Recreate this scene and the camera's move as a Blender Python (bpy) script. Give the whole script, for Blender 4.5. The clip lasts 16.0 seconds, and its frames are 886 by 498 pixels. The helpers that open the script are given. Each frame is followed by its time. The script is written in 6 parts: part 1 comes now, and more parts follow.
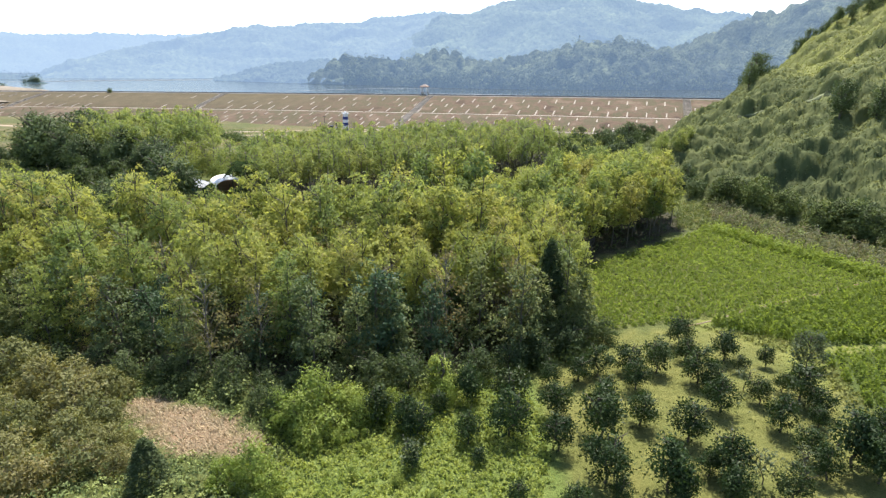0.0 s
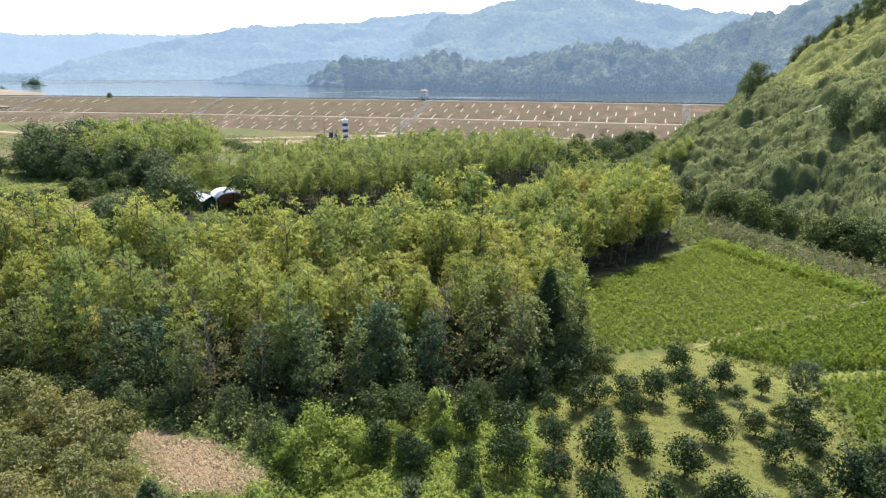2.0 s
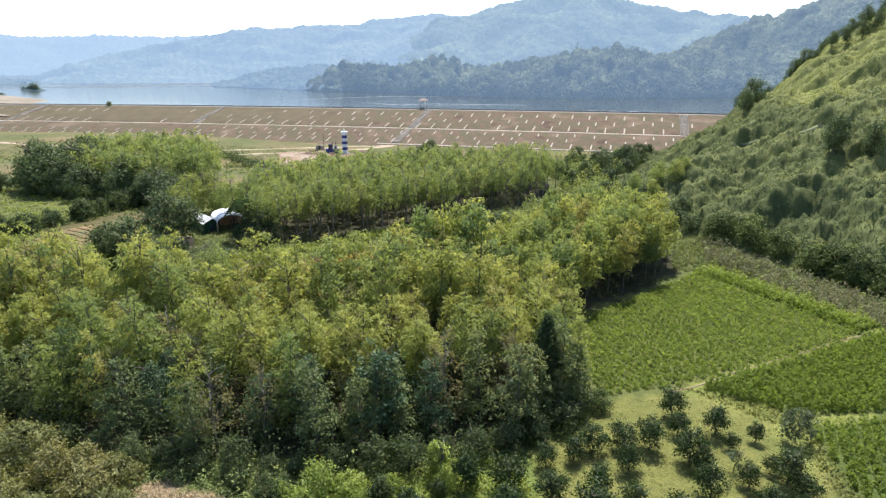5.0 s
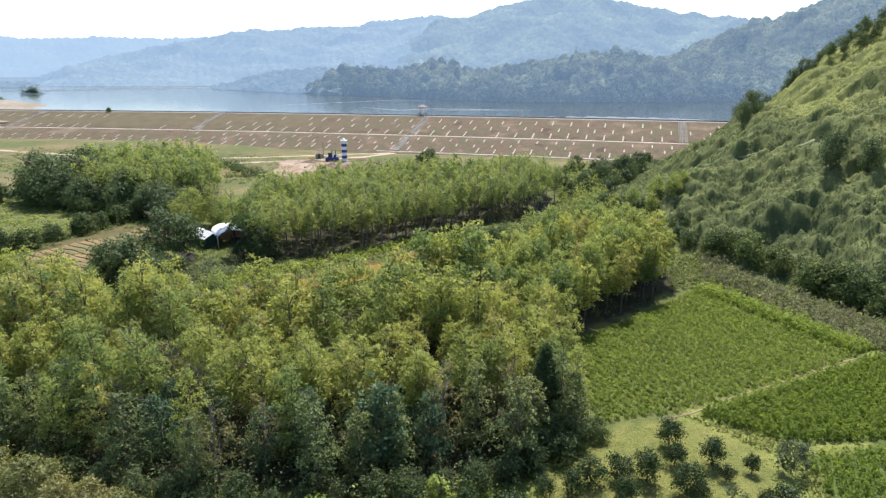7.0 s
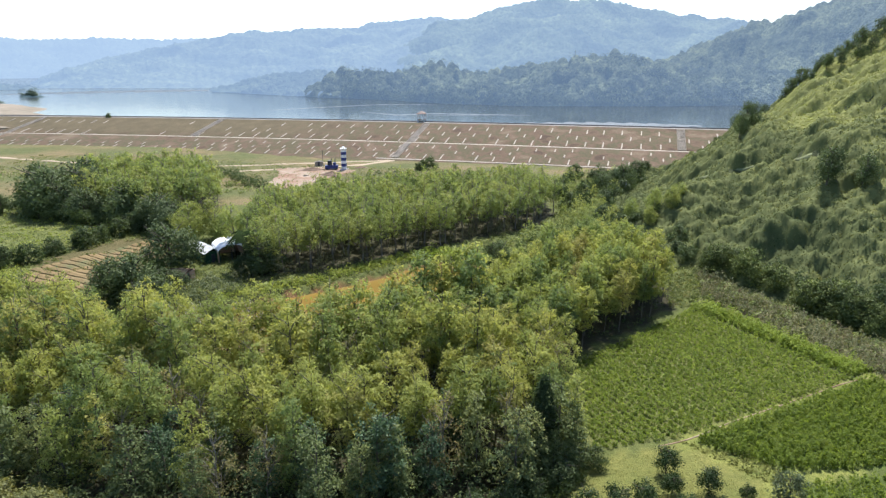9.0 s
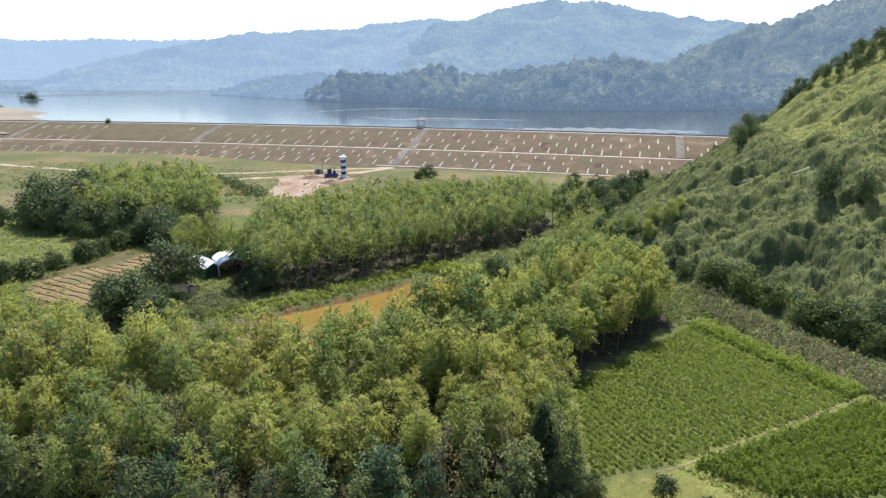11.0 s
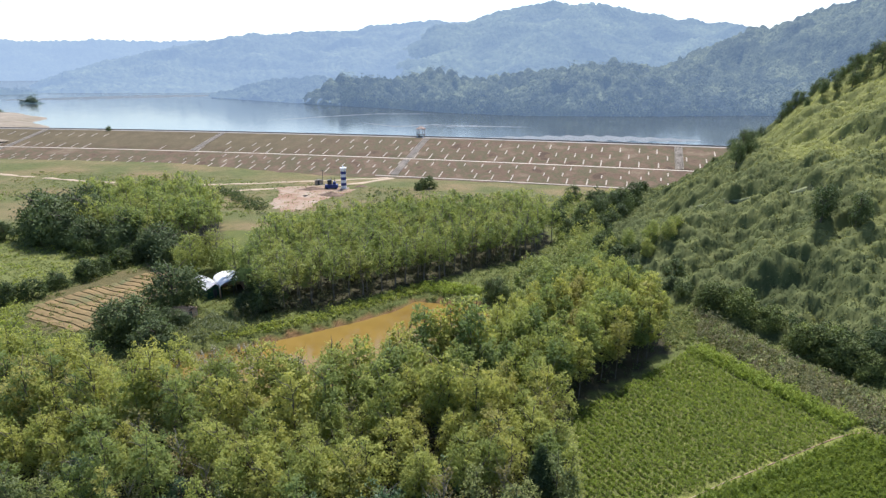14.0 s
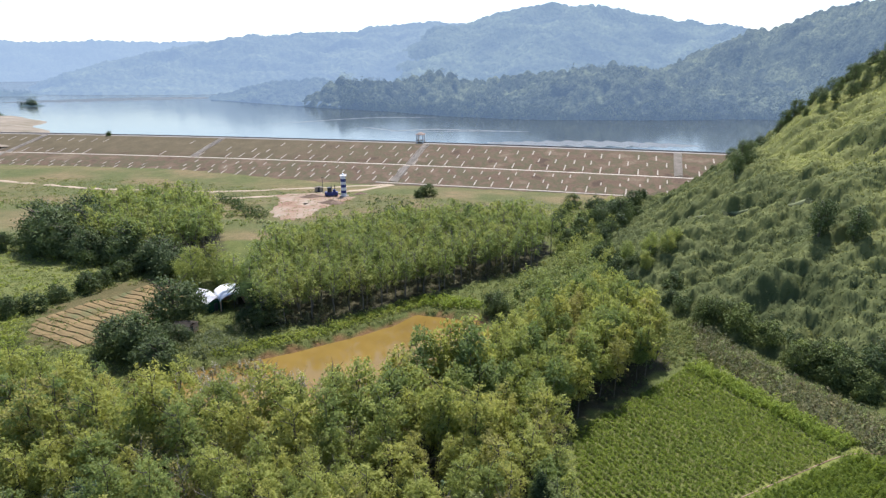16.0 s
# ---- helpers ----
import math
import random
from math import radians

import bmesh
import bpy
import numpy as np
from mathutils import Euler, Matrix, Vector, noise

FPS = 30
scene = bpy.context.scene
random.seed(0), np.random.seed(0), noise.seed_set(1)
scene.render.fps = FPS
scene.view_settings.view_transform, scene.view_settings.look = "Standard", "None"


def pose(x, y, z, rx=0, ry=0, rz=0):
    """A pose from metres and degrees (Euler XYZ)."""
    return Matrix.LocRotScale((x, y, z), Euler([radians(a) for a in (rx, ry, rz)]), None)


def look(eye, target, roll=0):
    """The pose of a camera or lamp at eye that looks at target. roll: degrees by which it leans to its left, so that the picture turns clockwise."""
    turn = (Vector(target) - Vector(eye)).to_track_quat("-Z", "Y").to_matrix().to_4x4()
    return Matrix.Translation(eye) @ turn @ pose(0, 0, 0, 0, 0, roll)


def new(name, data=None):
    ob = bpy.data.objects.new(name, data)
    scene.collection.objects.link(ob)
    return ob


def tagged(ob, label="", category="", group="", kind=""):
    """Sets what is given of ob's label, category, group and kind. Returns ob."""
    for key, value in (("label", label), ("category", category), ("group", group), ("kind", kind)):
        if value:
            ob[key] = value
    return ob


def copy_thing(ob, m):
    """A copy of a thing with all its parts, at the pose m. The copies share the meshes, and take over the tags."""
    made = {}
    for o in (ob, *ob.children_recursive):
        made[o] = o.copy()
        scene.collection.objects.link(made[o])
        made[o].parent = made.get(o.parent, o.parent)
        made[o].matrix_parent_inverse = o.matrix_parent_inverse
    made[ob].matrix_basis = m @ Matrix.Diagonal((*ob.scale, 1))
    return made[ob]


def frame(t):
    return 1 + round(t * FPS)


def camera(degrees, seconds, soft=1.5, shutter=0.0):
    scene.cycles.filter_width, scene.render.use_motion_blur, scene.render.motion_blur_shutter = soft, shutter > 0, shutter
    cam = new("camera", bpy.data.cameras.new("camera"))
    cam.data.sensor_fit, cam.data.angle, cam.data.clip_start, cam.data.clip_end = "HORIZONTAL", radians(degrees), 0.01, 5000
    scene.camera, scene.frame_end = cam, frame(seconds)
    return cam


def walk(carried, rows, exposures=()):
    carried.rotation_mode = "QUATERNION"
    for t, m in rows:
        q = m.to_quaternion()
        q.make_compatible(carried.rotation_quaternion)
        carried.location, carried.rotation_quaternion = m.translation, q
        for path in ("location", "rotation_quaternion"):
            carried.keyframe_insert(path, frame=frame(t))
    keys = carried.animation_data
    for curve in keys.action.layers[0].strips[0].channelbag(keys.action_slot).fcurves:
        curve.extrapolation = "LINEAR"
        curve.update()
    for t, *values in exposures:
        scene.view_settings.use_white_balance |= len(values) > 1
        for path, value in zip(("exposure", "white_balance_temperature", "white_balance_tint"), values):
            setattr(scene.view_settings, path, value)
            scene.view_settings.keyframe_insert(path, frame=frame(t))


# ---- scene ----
cam = camera(73.6, 16.0, 1.35)
METRES, EYE, TILT, LEAN, TURN = 25.0, 26.5, -17.0, 0.0, 0.0
ROWS = [
    (0.0, 0.0, 0.0, 0.0, 0.0, 0.0, -0.0),
    (0.5, 0.0004, -0.006, 0.026, -0.0, -0.04, 0.03),
    (1.0, 0.0009, -0.0122, 0.0551, -0.0, -0.04, 0.06),
    (1.5, 0.0011, -0.0182, 0.0848, -0.01, -0.05, 0.08),
    (2.0, 0.0015, -0.0245, 0.1146, -0.02, -0.05, 0.1),
    (2.5, 0.0014, -0.0307, 0.1447, -0.04, -0.04, 0.12),
    (3.0, 0.0015, -0.0371, 0.1751, -0.04, -0.02, 0.14),
    (3.5, 0.001, -0.0434, 0.2058, -0.07, -0.01, 0.15),
    (4.0, 0.0008, -0.0493, 0.2364, -0.09, 0.0, 0.15),
    (6.5, 0.0002, -0.0812, 0.3922, -0.16, 0.06, 0.21),
    (7.0, 0.0002, -0.0873, 0.423, -0.18, 0.09, 0.21),
    (7.5, 0.0, -0.0936, 0.454, -0.2, 0.1, 0.21),
    (8.0, -0.0003, -0.1002, 0.4852, -0.23, 0.11, 0.21),
    (8.5, -0.0008, -0.1065, 0.5161, -0.25, 0.13, 0.21),
    (9.0, -0.0011, -0.1128, 0.5472, -0.26, 0.15, 0.21),
    (11.5, -0.0038, -0.1455, 0.7028, -0.34, 0.21, 0.19),
    (12.0, -0.0041, -0.1516, 0.7333, -0.34, 0.21, 0.18),
    (12.5, -0.0044, -0.1583, 0.764, -0.36, 0.22, 0.17),
    (13.0, -0.0046, -0.1644, 0.7944, -0.37, 0.23, 0.16),
    (13.5, -0.0052, -0.1709, 0.8256, -0.37, 0.23, 0.15),
    (14.0, -0.0055, -0.1776, 0.8567, -0.38, 0.25, 0.14),
    (14.5, -0.0062, -0.1833, 0.887, -0.4, 0.25, 0.14),
    (15.0, -0.0065, -0.1897, 0.9177, -0.41, 0.26, 0.13),
    (15.5, -0.007, -0.1965, 0.9488, -0.42, 0.26, 0.14),
    (16.0, -0.0075, -0.2024, 0.9792, -0.42, 0.28, 0.13),
]
walk(cam, [(t, pose(0, 0, EYE, TILT, LEAN, TURN) @ pose(METRES * x, METRES * y, METRES * z, 90 + pitch, roll, yaw)) for t, x, y, z, yaw, pitch, roll in ROWS],
     [(0.0, 1.1, 6450, 10), (4.0, 1.05, 6350, 10), (8.0, 0.97, 6250, 10), (12.0, 0.86, 6180, 12), (16.0, 0.77, 6150, 13)])

# ---- world, sun ----
SUN_AZ, SUN_EL = 13.0, 60.0
world = bpy.data.worlds.new("sky")
scene.world = world
world.use_nodes = True
wn = world.node_tree.nodes
sky = wn.new("ShaderNodeTexSky")
sky.sky_type, sky.sun_disc = "NISHITA", False
sky.sun_elevation, sky.sun_rotation = radians(SUN_EL), radians(SUN_AZ)
sky.dust_density, sky.air_density, sky.ozone_density, sky.altitude = 1.2, 1.0, 1.5, 100
world.node_tree.links.new(sky.outputs["Color"], wn["Background"].inputs["Color"])
wn["Background"].inputs["Strength"].default_value = 0.13
sun = new("sun", bpy.data.lights.new("sun", "SUN"))
sun.data.energy, sun.data.angle, sun.data.color = 5.0, radians(0.6), (1.0, 0.95, 0.86)
_a, _e = radians(SUN_AZ), radians(SUN_EL)
sun.matrix_world = look((0, 0, 300), Vector((0, 0, 300)) - Vector((math.sin(_a) * math.cos(_e), math.cos(_a) * math.cos(_e), math.sin(_e))))


# ---- materials ----
def mat(name):
    m = bpy.data.materials.new(name)
    m.use_nodes = True
    return m, m.node_tree.nodes, m.node_tree.links, m.node_tree.nodes["Principled BSDF"]


def ramp(nodes, links, fac, stops):
    r = nodes.new("ShaderNodeValToRGB")
    while len(r.color_ramp.elements) < len(stops):
        r.color_ramp.elements.new(0.5)
    for e, (p, c) in zip(r.color_ramp.elements, stops):
        e.position, e.color = p, (*c, 1)
    links.new(fac, r.inputs["Fac"])
    return r.outputs["Color"]


def tex_noise(nodes, links, scale, detail=4.0, rough=0.6, coords="Object"):
    tc = nodes.new("ShaderNodeTexCoord")
    n = nodes.new("ShaderNodeTexNoise")
    n.inputs["Scale"].default_value, n.inputs["Detail"].default_value, n.inputs["Roughness"].default_value = scale, detail, rough
    links.new(tc.outputs[coords], n.inputs["Vector"])
    return n.outputs["Fac"]


def mix_color(nodes, links, fac, a, b, mode="MIX"):
    m = nodes.new("ShaderNodeMix")
    m.data_type, m.blend_type = "RGBA", mode
    for sock, v in ((m.inputs["Factor"], fac), (m.inputs["A"], a), (m.inputs["B"], b)):
        if isinstance(v, (int, float)):
            sock.default_value = v
        elif isinstance(v, tuple):
            sock.default_value = (*v, 1)
        else:
            links.new(v, sock)
    return m.outputs["Result"]


def bump(nodes, links, p, height, strength, distance):
    b = nodes.new("ShaderNodeBump")
    b.inputs["Strength"].default_value, b.inputs["Distance"].default_value = strength, distance
    links.new(height, b.inputs["Height"])
    links.new(b.outputs["Normal"], p.inputs["Normal"])


def surface(name, stops, scale, fine=None, rough=0.85, relief=0.4, depth=0.05, metal=0.0):
    """A matt surface: a colour ramp on coarse noise, fine noise over it, and relief."""
    m, n, l, p = mat(name)
    c = ramp(n, l, tex_noise(n, l, scale), stops)
    f = tex_noise(n, l, fine or scale * 9, 5.0, 0.7)
    shade = ramp(n, l, f, [(0.25, (0.72, 0.72, 0.72)), (0.75, (1.2, 1.2, 1.2))])
    l.new(mix_color(n, l, 1.0, c, shade, "MULTIPLY"), p.inputs["Base Color"])
    p.inputs["Roughness"].default_value, p.inputs["Metallic"].default_value = rough, metal
    p.inputs["Specular IOR Level"].default_value = 0.25
    bump(n, l, p, f, relief, depth)
    return m


def foliage(name, stops, glow, through_light=0.4, rough=0.6, island=0.35, spec=0.18, by_plant=True):
    """Leaves: colour by tree and by leaf, light passing through them."""
    m, n, l, p = mat(name)
    oi, geo, tone = n.new("ShaderNodeObjectInfo"), n.new("ShaderNodeNewGeometry"), n.new("ShaderNodeAttribute")
    tone.attribute_name = "tone"
    add, frac = n.new("ShaderNodeMath"), n.new("ShaderNodeMath")
    add.operation, frac.operation = "ADD", "FRACT"
    l.new(oi.outputs["Random"], add.inputs[0])
    l.new(tone.outputs["Fac"], add.inputs[1])
    l.new(add.outputs["Value"], frac.inputs[0])
    c = ramp(n, l, frac.outputs["Value"] if by_plant else tone.outputs["Fac"], stops)
    leaf = ramp(n, l, geo.outputs["Random Per Island"], [(0.0, (1 - island,) * 3), (1.0, (1 + island, 1 + island, 1 + island * 0.6))])
    c = mix_color(n, l, 1.0, c, leaf, "MULTIPLY")
    big = ramp(n, l, tex_noise(n, l, 0.5, 2.0), [(0.3, (0.85, 0.88, 0.8)), (0.7, (1.12, 1.08, 1.0))])
    c = mix_color(n, l, 1.0, c, big, "MULTIPLY")
    l.new(c, p.inputs["Base Color"])
    p.inputs["Roughness"].default_value, p.inputs["Specular IOR Level"].default_value = rough, spec
    tr, mx = n.new("ShaderNodeBsdfTranslucent"), n.new("ShaderNodeMixShader")
    l.new(mix_color(n, l, 1.0, c, glow, "MULTIPLY"), tr.inputs["Color"])
    mx.inputs["Fac"].default_value = through_light
    l.new(p.outputs["BSDF"], mx.inputs[1])
    l.new(tr.outputs["BSDF"], mx.inputs[2])
    l.new(mx.outputs["Shader"], n["Material Output"].inputs["Surface"])
    return m


GLOW = (1.44, 1.42, 0.92)
RUBBER = foliage("rubber_leaves", [(0.0, (0.138, 0.188, 0.076)), (0.3, (0.205, 0.244, 0.082)), (0.6, (0.262, 0.287, 0.09)), (0.9, (0.3, 0.305, 0.094)), (1.0, (0.255, 0.236, 0.102))], GLOW, 0.5, 0.65, island=0.14, spec=0.14)
BLUEGREEN = foliage("blue_green_leaves", [(0.0, (0.055, 0.095, 0.058)), (1.0, (0.085, 0.13, 0.07))], (1.3, 1.4, 0.9), 0.3, 0.55, island=0.2, spec=0.22)
# darker counterpart of RUBBER: the front edge's shade put into leaf colour
SHADEGREEN = foliage("shade_painted_leaves", [(0.0, (0.08, 0.11, 0.052)), (0.6, (0.122, 0.15, 0.062)), (1.0, (0.165, 0.182, 0.07))], (1.35, 1.4, 0.9), 0.3, 0.6, island=0.16, spec=0.16)
THINBROWN = foliage("thinning_brown_leaves", [(0.0, (0.15, 0.14, 0.075)), (0.5, (0.195, 0.165, 0.085)), (1.0, (0.20, 0.2, 0.085))], GLOW, 0.38, 0.65, island=0.2, spec=0.12)
RUBBER_FAR = foliage("young_rubber_leaves", [(0.0, (0.155, 0.2, 0.08)), (0.6, (0.222, 0.26, 0.09)), (1.0, (0.25, 0.27, 0.1))], GLOW, 0.44, 0.65, island=0.16, spec=0.12)
ORCHARD = foliage("fruit_leaves", [(0.0, (0.026, 0.045, 0.018)), (0.7, (0.036, 0.06, 0.022)), (1.0, (0.05, 0.068, 0.028))], (1.4, 1.5, 0.7), 0.22, 0.5, island=0.25, spec=0.14)
PALMLEAF = foliage("palm_leaves", [(0.0, (0.02, 0.032, 0.014)), (1.0, (0.03, 0.045, 0.02))], (1.2, 1.3, 0.7), 0.12, 0.95, island=0.3, spec=0.0)
DARK = foliage("dark_leaves", [(0.0, (0.052, 0.075, 0.038)), (1.0, (0.085, 0.108, 0.052))], (1.4, 1.5, 0.8), 0.32, 0.65, island=0.2, spec=0.12)
DEEP = foliage("deep_green_leaves", [(0.0, (0.062, 0.087, 0.046)), (1.0, (0.105, 0.135, 0.064))], (1.3, 1.4, 0.8), 0.22, 0.65, island=0.2, spec=0.14)
LUSH = foliage("lush_leaves", [(0.0, (0.165, 0.22, 0.05)), (1.0, (0.235, 0.275, 0.066))], GLOW, 0.3, island=0.18)
OLIVE = foliage("olive_leaves", [(0.0, (0.145, 0.16, 0.07)), (0.6, (0.19, 0.19, 0.082)), (1.0, (0.215, 0.19, 0.09))], (1.5, 1.4, 0.8), 0.32, island=0.18)
SLOPELEAF = foliage("slope_tree_leaves", [(0.0, (0.075, 0.10, 0.042)), (1.0, (0.14, 0.17, 0.062))], (1.4, 1.4, 0.85), 0.18, island=0.4, spec=0.1)
HILL = foliage("hillside_leaves", [(0.0, (0.10, 0.135, 0.062)), (0.35, (0.18, 0.22, 0.095)), (1.0, (0.24, 0.27, 0.105))], (1.4, 1.4, 0.85), 0.26, 0.7, island=0.2, spec=0.08)
CREEPER = foliage("hillside_creeper_leaves", [(0.0, (0.058, 0.074, 0.036)), (0.3, (0.125, 0.141, 0.064)), (0.6, (0.198, 0.208, 0.083)), (1.0, (0.275, 0.298, 0.092))], (1.4, 1.4, 0.85), 0.24, 0.8, island=0.2, spec=0.06, by_plant=False)
UNDERLEAF = foliage("shaded_grey_green_leaves", [(0.0, (0.095, 0.105, 0.065)), (1.0, (0.14, 0.145, 0.09))], (1.3, 1.3, 0.9), 0.35, 0.7, island=0.2, spec=0.08)
# bluish base colour: distance haze put into the leaves
WOODS = foliage("haze_tinted_leaves", [(0.0, (0.06, 0.09, 0.085)), (0.6, (0.085, 0.12, 0.105)), (1.0, (0.12, 0.155, 0.12))], (1.4, 1.4, 0.95), 0.3, 0.6, island=0.25, spec=0.15)
PALE = foliage("pale_leaves", [(0.0, (0.1, 0.125, 0.075)), (1.0, (0.14, 0.16, 0.1))], (1.4, 1.4, 0.9), 0.3)
CROP = foliage("crop_leaves", [(0.0, (0.15, 0.205, 0.042)), (1.0, (0.185, 0.235, 0.05))], GLOW, 0.62, island=0.14)
CORN = foliage("tall_crop_leaves", [(0.0, (0.135, 0.185, 0.036)), (1.0, (0.165, 0.212, 0.042))], GLOW, 0.62, island=0.12)
STRIP = foliage("bright_crop_leaves", [(0.0, (0.19, 0.25, 0.046)), (1.0, (0.225, 0.28, 0.052))], GLOW, 0.42, island=0.14)
WEEDS = foliage("dry_weeds", [(0.0, (0.12, 0.14, 0.075)), (0.5, (0.16, 0.165, 0.1)), (0.9, (0.185, 0.175, 0.115)), (1.0, (0.13, 0.1, 0.078))], (1.3, 1.25, 0.9), 0.4, island=0.25)
GRASS = foliage("grass_blades", [(0.0, (0.14, 0.15, 0.05)), (1.0, (0.16, 0.168, 0.057))], (1.3, 1.3, 0.8), 0.35, island=0.15, spec=0.08)
ROUGH = foliage("rough_grass_blades", [(0.0, (0.085, 0.11, 0.045)), (0.6, (0.13, 0.155, 0.055)), (1.0, (0.175, 0.175, 0.075))], (1.5, 1.5, 0.8), 0.35, island=0.35)
LUSHGRASS = foliage("lush_grass_blades", [(0.0, (0.185, 0.235, 0.05)), (1.0, (0.255, 0.285, 0.07))], GLOW, 0.42, island=0.18)
REED = foliage("reflection_pale_blades", [(0.0, (0.28, 0.27, 0.24)), (1.0, (0.38, 0.37, 0.34))], (1.1, 1.1, 1.0), 0.35, island=0.2)
STRAW = foliage("dry_straw", [(0.0, (0.30, 0.23, 0.16)), (1.0, (0.36, 0.29, 0.21))], (1.2, 1.15, 0.9), 0.25, island=0.3)
BARK = surface("bark", [(0.3, (0.07, 0.06, 0.045)), (0.7, (0.135, 0.12, 0.095))], 2.0, 14, 0.9, 0.5, 0.03)
GREYBARK = surface("grey_bark", [(0.3, (0.13, 0.115, 0.095)), (0.7, (0.22, 0.2, 0.17))], 2.0, 14, 0.9, 0.5, 0.03)
PALEBARK = surface("pale_bark", [(0.3, (0.32, 0.30, 0.27)), (0.7, (0.48, 0.46, 0.42))], 2.0, 14, 0.9, 0.5, 0.03)
CONCRETE = surface("pale_concrete", [(0.3, (0.30, 0.26, 0.21)), (0.7, (0.43, 0.38, 0.32))], 0.2, 2.0)
GREYCON = surface("grey_concrete", [(0.3, (0.17, 0.155, 0.14)), (0.7, (0.25, 0.23, 0.21))], 0.3, 2.0)


def dam_turf_material():
    """Dry brown turf, with a greener stretch of grass along part of the dam."""
    m, n, l, p = mat("dam_turf")
    dry = ramp(n, l, tex_noise(n, l, 0.09), [(0.32, (0.07, 0.05, 0.036)), (0.42, (0.118, 0.082, 0.058)), (0.5, (0.082, 0.076, 0.044)), (0.58, (0.122, 0.084, 0.06)), (0.68, (0.15, 0.12, 0.082))])
    green = ramp(n, l, tex_noise(n, l, 0.13), [(0.3, (0.085, 0.07, 0.043)), (0.6, (0.108, 0.088, 0.054)), (0.75, (0.138, 0.108, 0.07))])
    tc, sep, band, rise, mul = n.new("ShaderNodeTexCoord"), n.new("ShaderNodeSeparateXYZ"), n.new("ShaderNodeMapRange"), n.new("ShaderNodeMapRange"), n.new("ShaderNodeMath")
    l.new(tc.outputs["Object"], sep.inputs["Vector"])
    for node, out, lo, hi in ((band, "X", -20, -110), (rise, "Z", 3.5, 7.0)):
        node.inputs["From Min"].default_value, node.inputs["From Max"].default_value = lo, hi
        l.new(sep.outputs[out], node.inputs["Value"])
    mul.operation = "MULTIPLY"
    l.new(band.outputs["Result"], mul.inputs[0])
    l.new(rise.outputs["Result"], mul.inputs[1])
    c = mix_color(n, l, mul.outputs["Value"], dry, green)
    fine = tex_noise(n, l, 1.1, 5.0, 0.7)
    l.new(mix_color(n, l, 1.0, c, ramp(n, l, fine, [(0.25, (0.72, 0.72, 0.72)), (0.75, (1.2, 1.2, 1.2))]), "MULTIPLY"), p.inputs["Base Color"])
    p.inputs["Roughness"].default_value, p.inputs["Specular IOR Level"].default_value = 0.95, 0.1
    bump(n, l, p, fine, 0.6, 0.1)
    return m


DAMTURF = dam_turf_material()
RIPRAP = surface("riprap", [(0.3, (0.12, 0.115, 0.11)), (0.7, (0.2, 0.19, 0.18))], 0.5, 3.0)
DIRT = surface("track_dirt", [(0.3, (0.27, 0.21, 0.145)), (0.7, (0.36, 0.29, 0.21))], 0.12, 1.5)
SLAB = surface("weathered_slab", [(0.3, (0.25, 0.215, 0.175)), (0.7, (0.36, 0.315, 0.265))], 0.3, 2.0)
THATCH = surface("dark_thatch", [(0.3, (0.035, 0.03, 0.025)), (0.7, (0.07, 0.06, 0.05))], 1.0, 8.0)
OLDROOF = surface("weathered_roof", [(0.3, (0.17, 0.125, 0.105)), (0.7, (0.26, 0.2, 0.17))], 0.8, 6, 0.7, 0.1, 0.01)
DRYPATH = surface("dry_path_grass", [(0.3, (0.11, 0.13, 0.06)), (0.7, (0.16, 0.17, 0.085))], 0.4, 2.5)
PADSOIL = surface("pad_soil", [(0.3, (0.19, 0.10, 0.065)), (0.5, (0.23, 0.16, 0.11)), (0.7, (0.27, 0.225, 0.175))], 0.12, 1.5)
SAND = surface("shore_sand", [(0.3, (0.10, 0.095, 0.055)), (0.45, (0.17, 0.14, 0.10)), (0.7, (0.25, 0.21, 0.165))], 0.04, 0.4)
WHITE = surface("white_paint", [(0.3, (0.70, 0.71, 0.72)), (0.7, (0.8, 0.81, 0.82))], 0.6, 6, 0.5, 0.1, 0.01)
BLUE = surface("blue_paint", [(0.3, (0.03, 0.045, 0.16)), (0.7, (0.045, 0.06, 0.2))], 0.8, 6, 0.5, 0.1, 0.01)
REDPAINT = surface("red_paint", [(0.3, (0.28, 0.10, 0.08)), (0.7, (0.36, 0.14, 0.11))], 0.8, 6, 0.6, 0.1, 0.01)
ROOFMETAL = surface("white_roof_sheet", [(0.3, (0.66, 0.67, 0.69)), (0.7, (0.8, 0.8, 0.82))], 0.5, 5, 0.4, 0.1, 0.01)
GREENNET = surface("green_netting", [(0.3, (0.012, 0.05, 0.028)), (0.7, (0.018, 0.07, 0.04))], 2, 12)
PINKWALL = surface("faded_render", [(0.3, (0.5, 0.33, 0.24)), (0.7, (0.6, 0.42, 0.32))], 0.8, 6)
DARKMETAL = surface("dark_steel", [(0.3, (0.04, 0.045, 0.06)), (0.7, (0.07, 0.075, 0.09))], 1, 8, 0.5, 0.1, 0.01, 0.6)


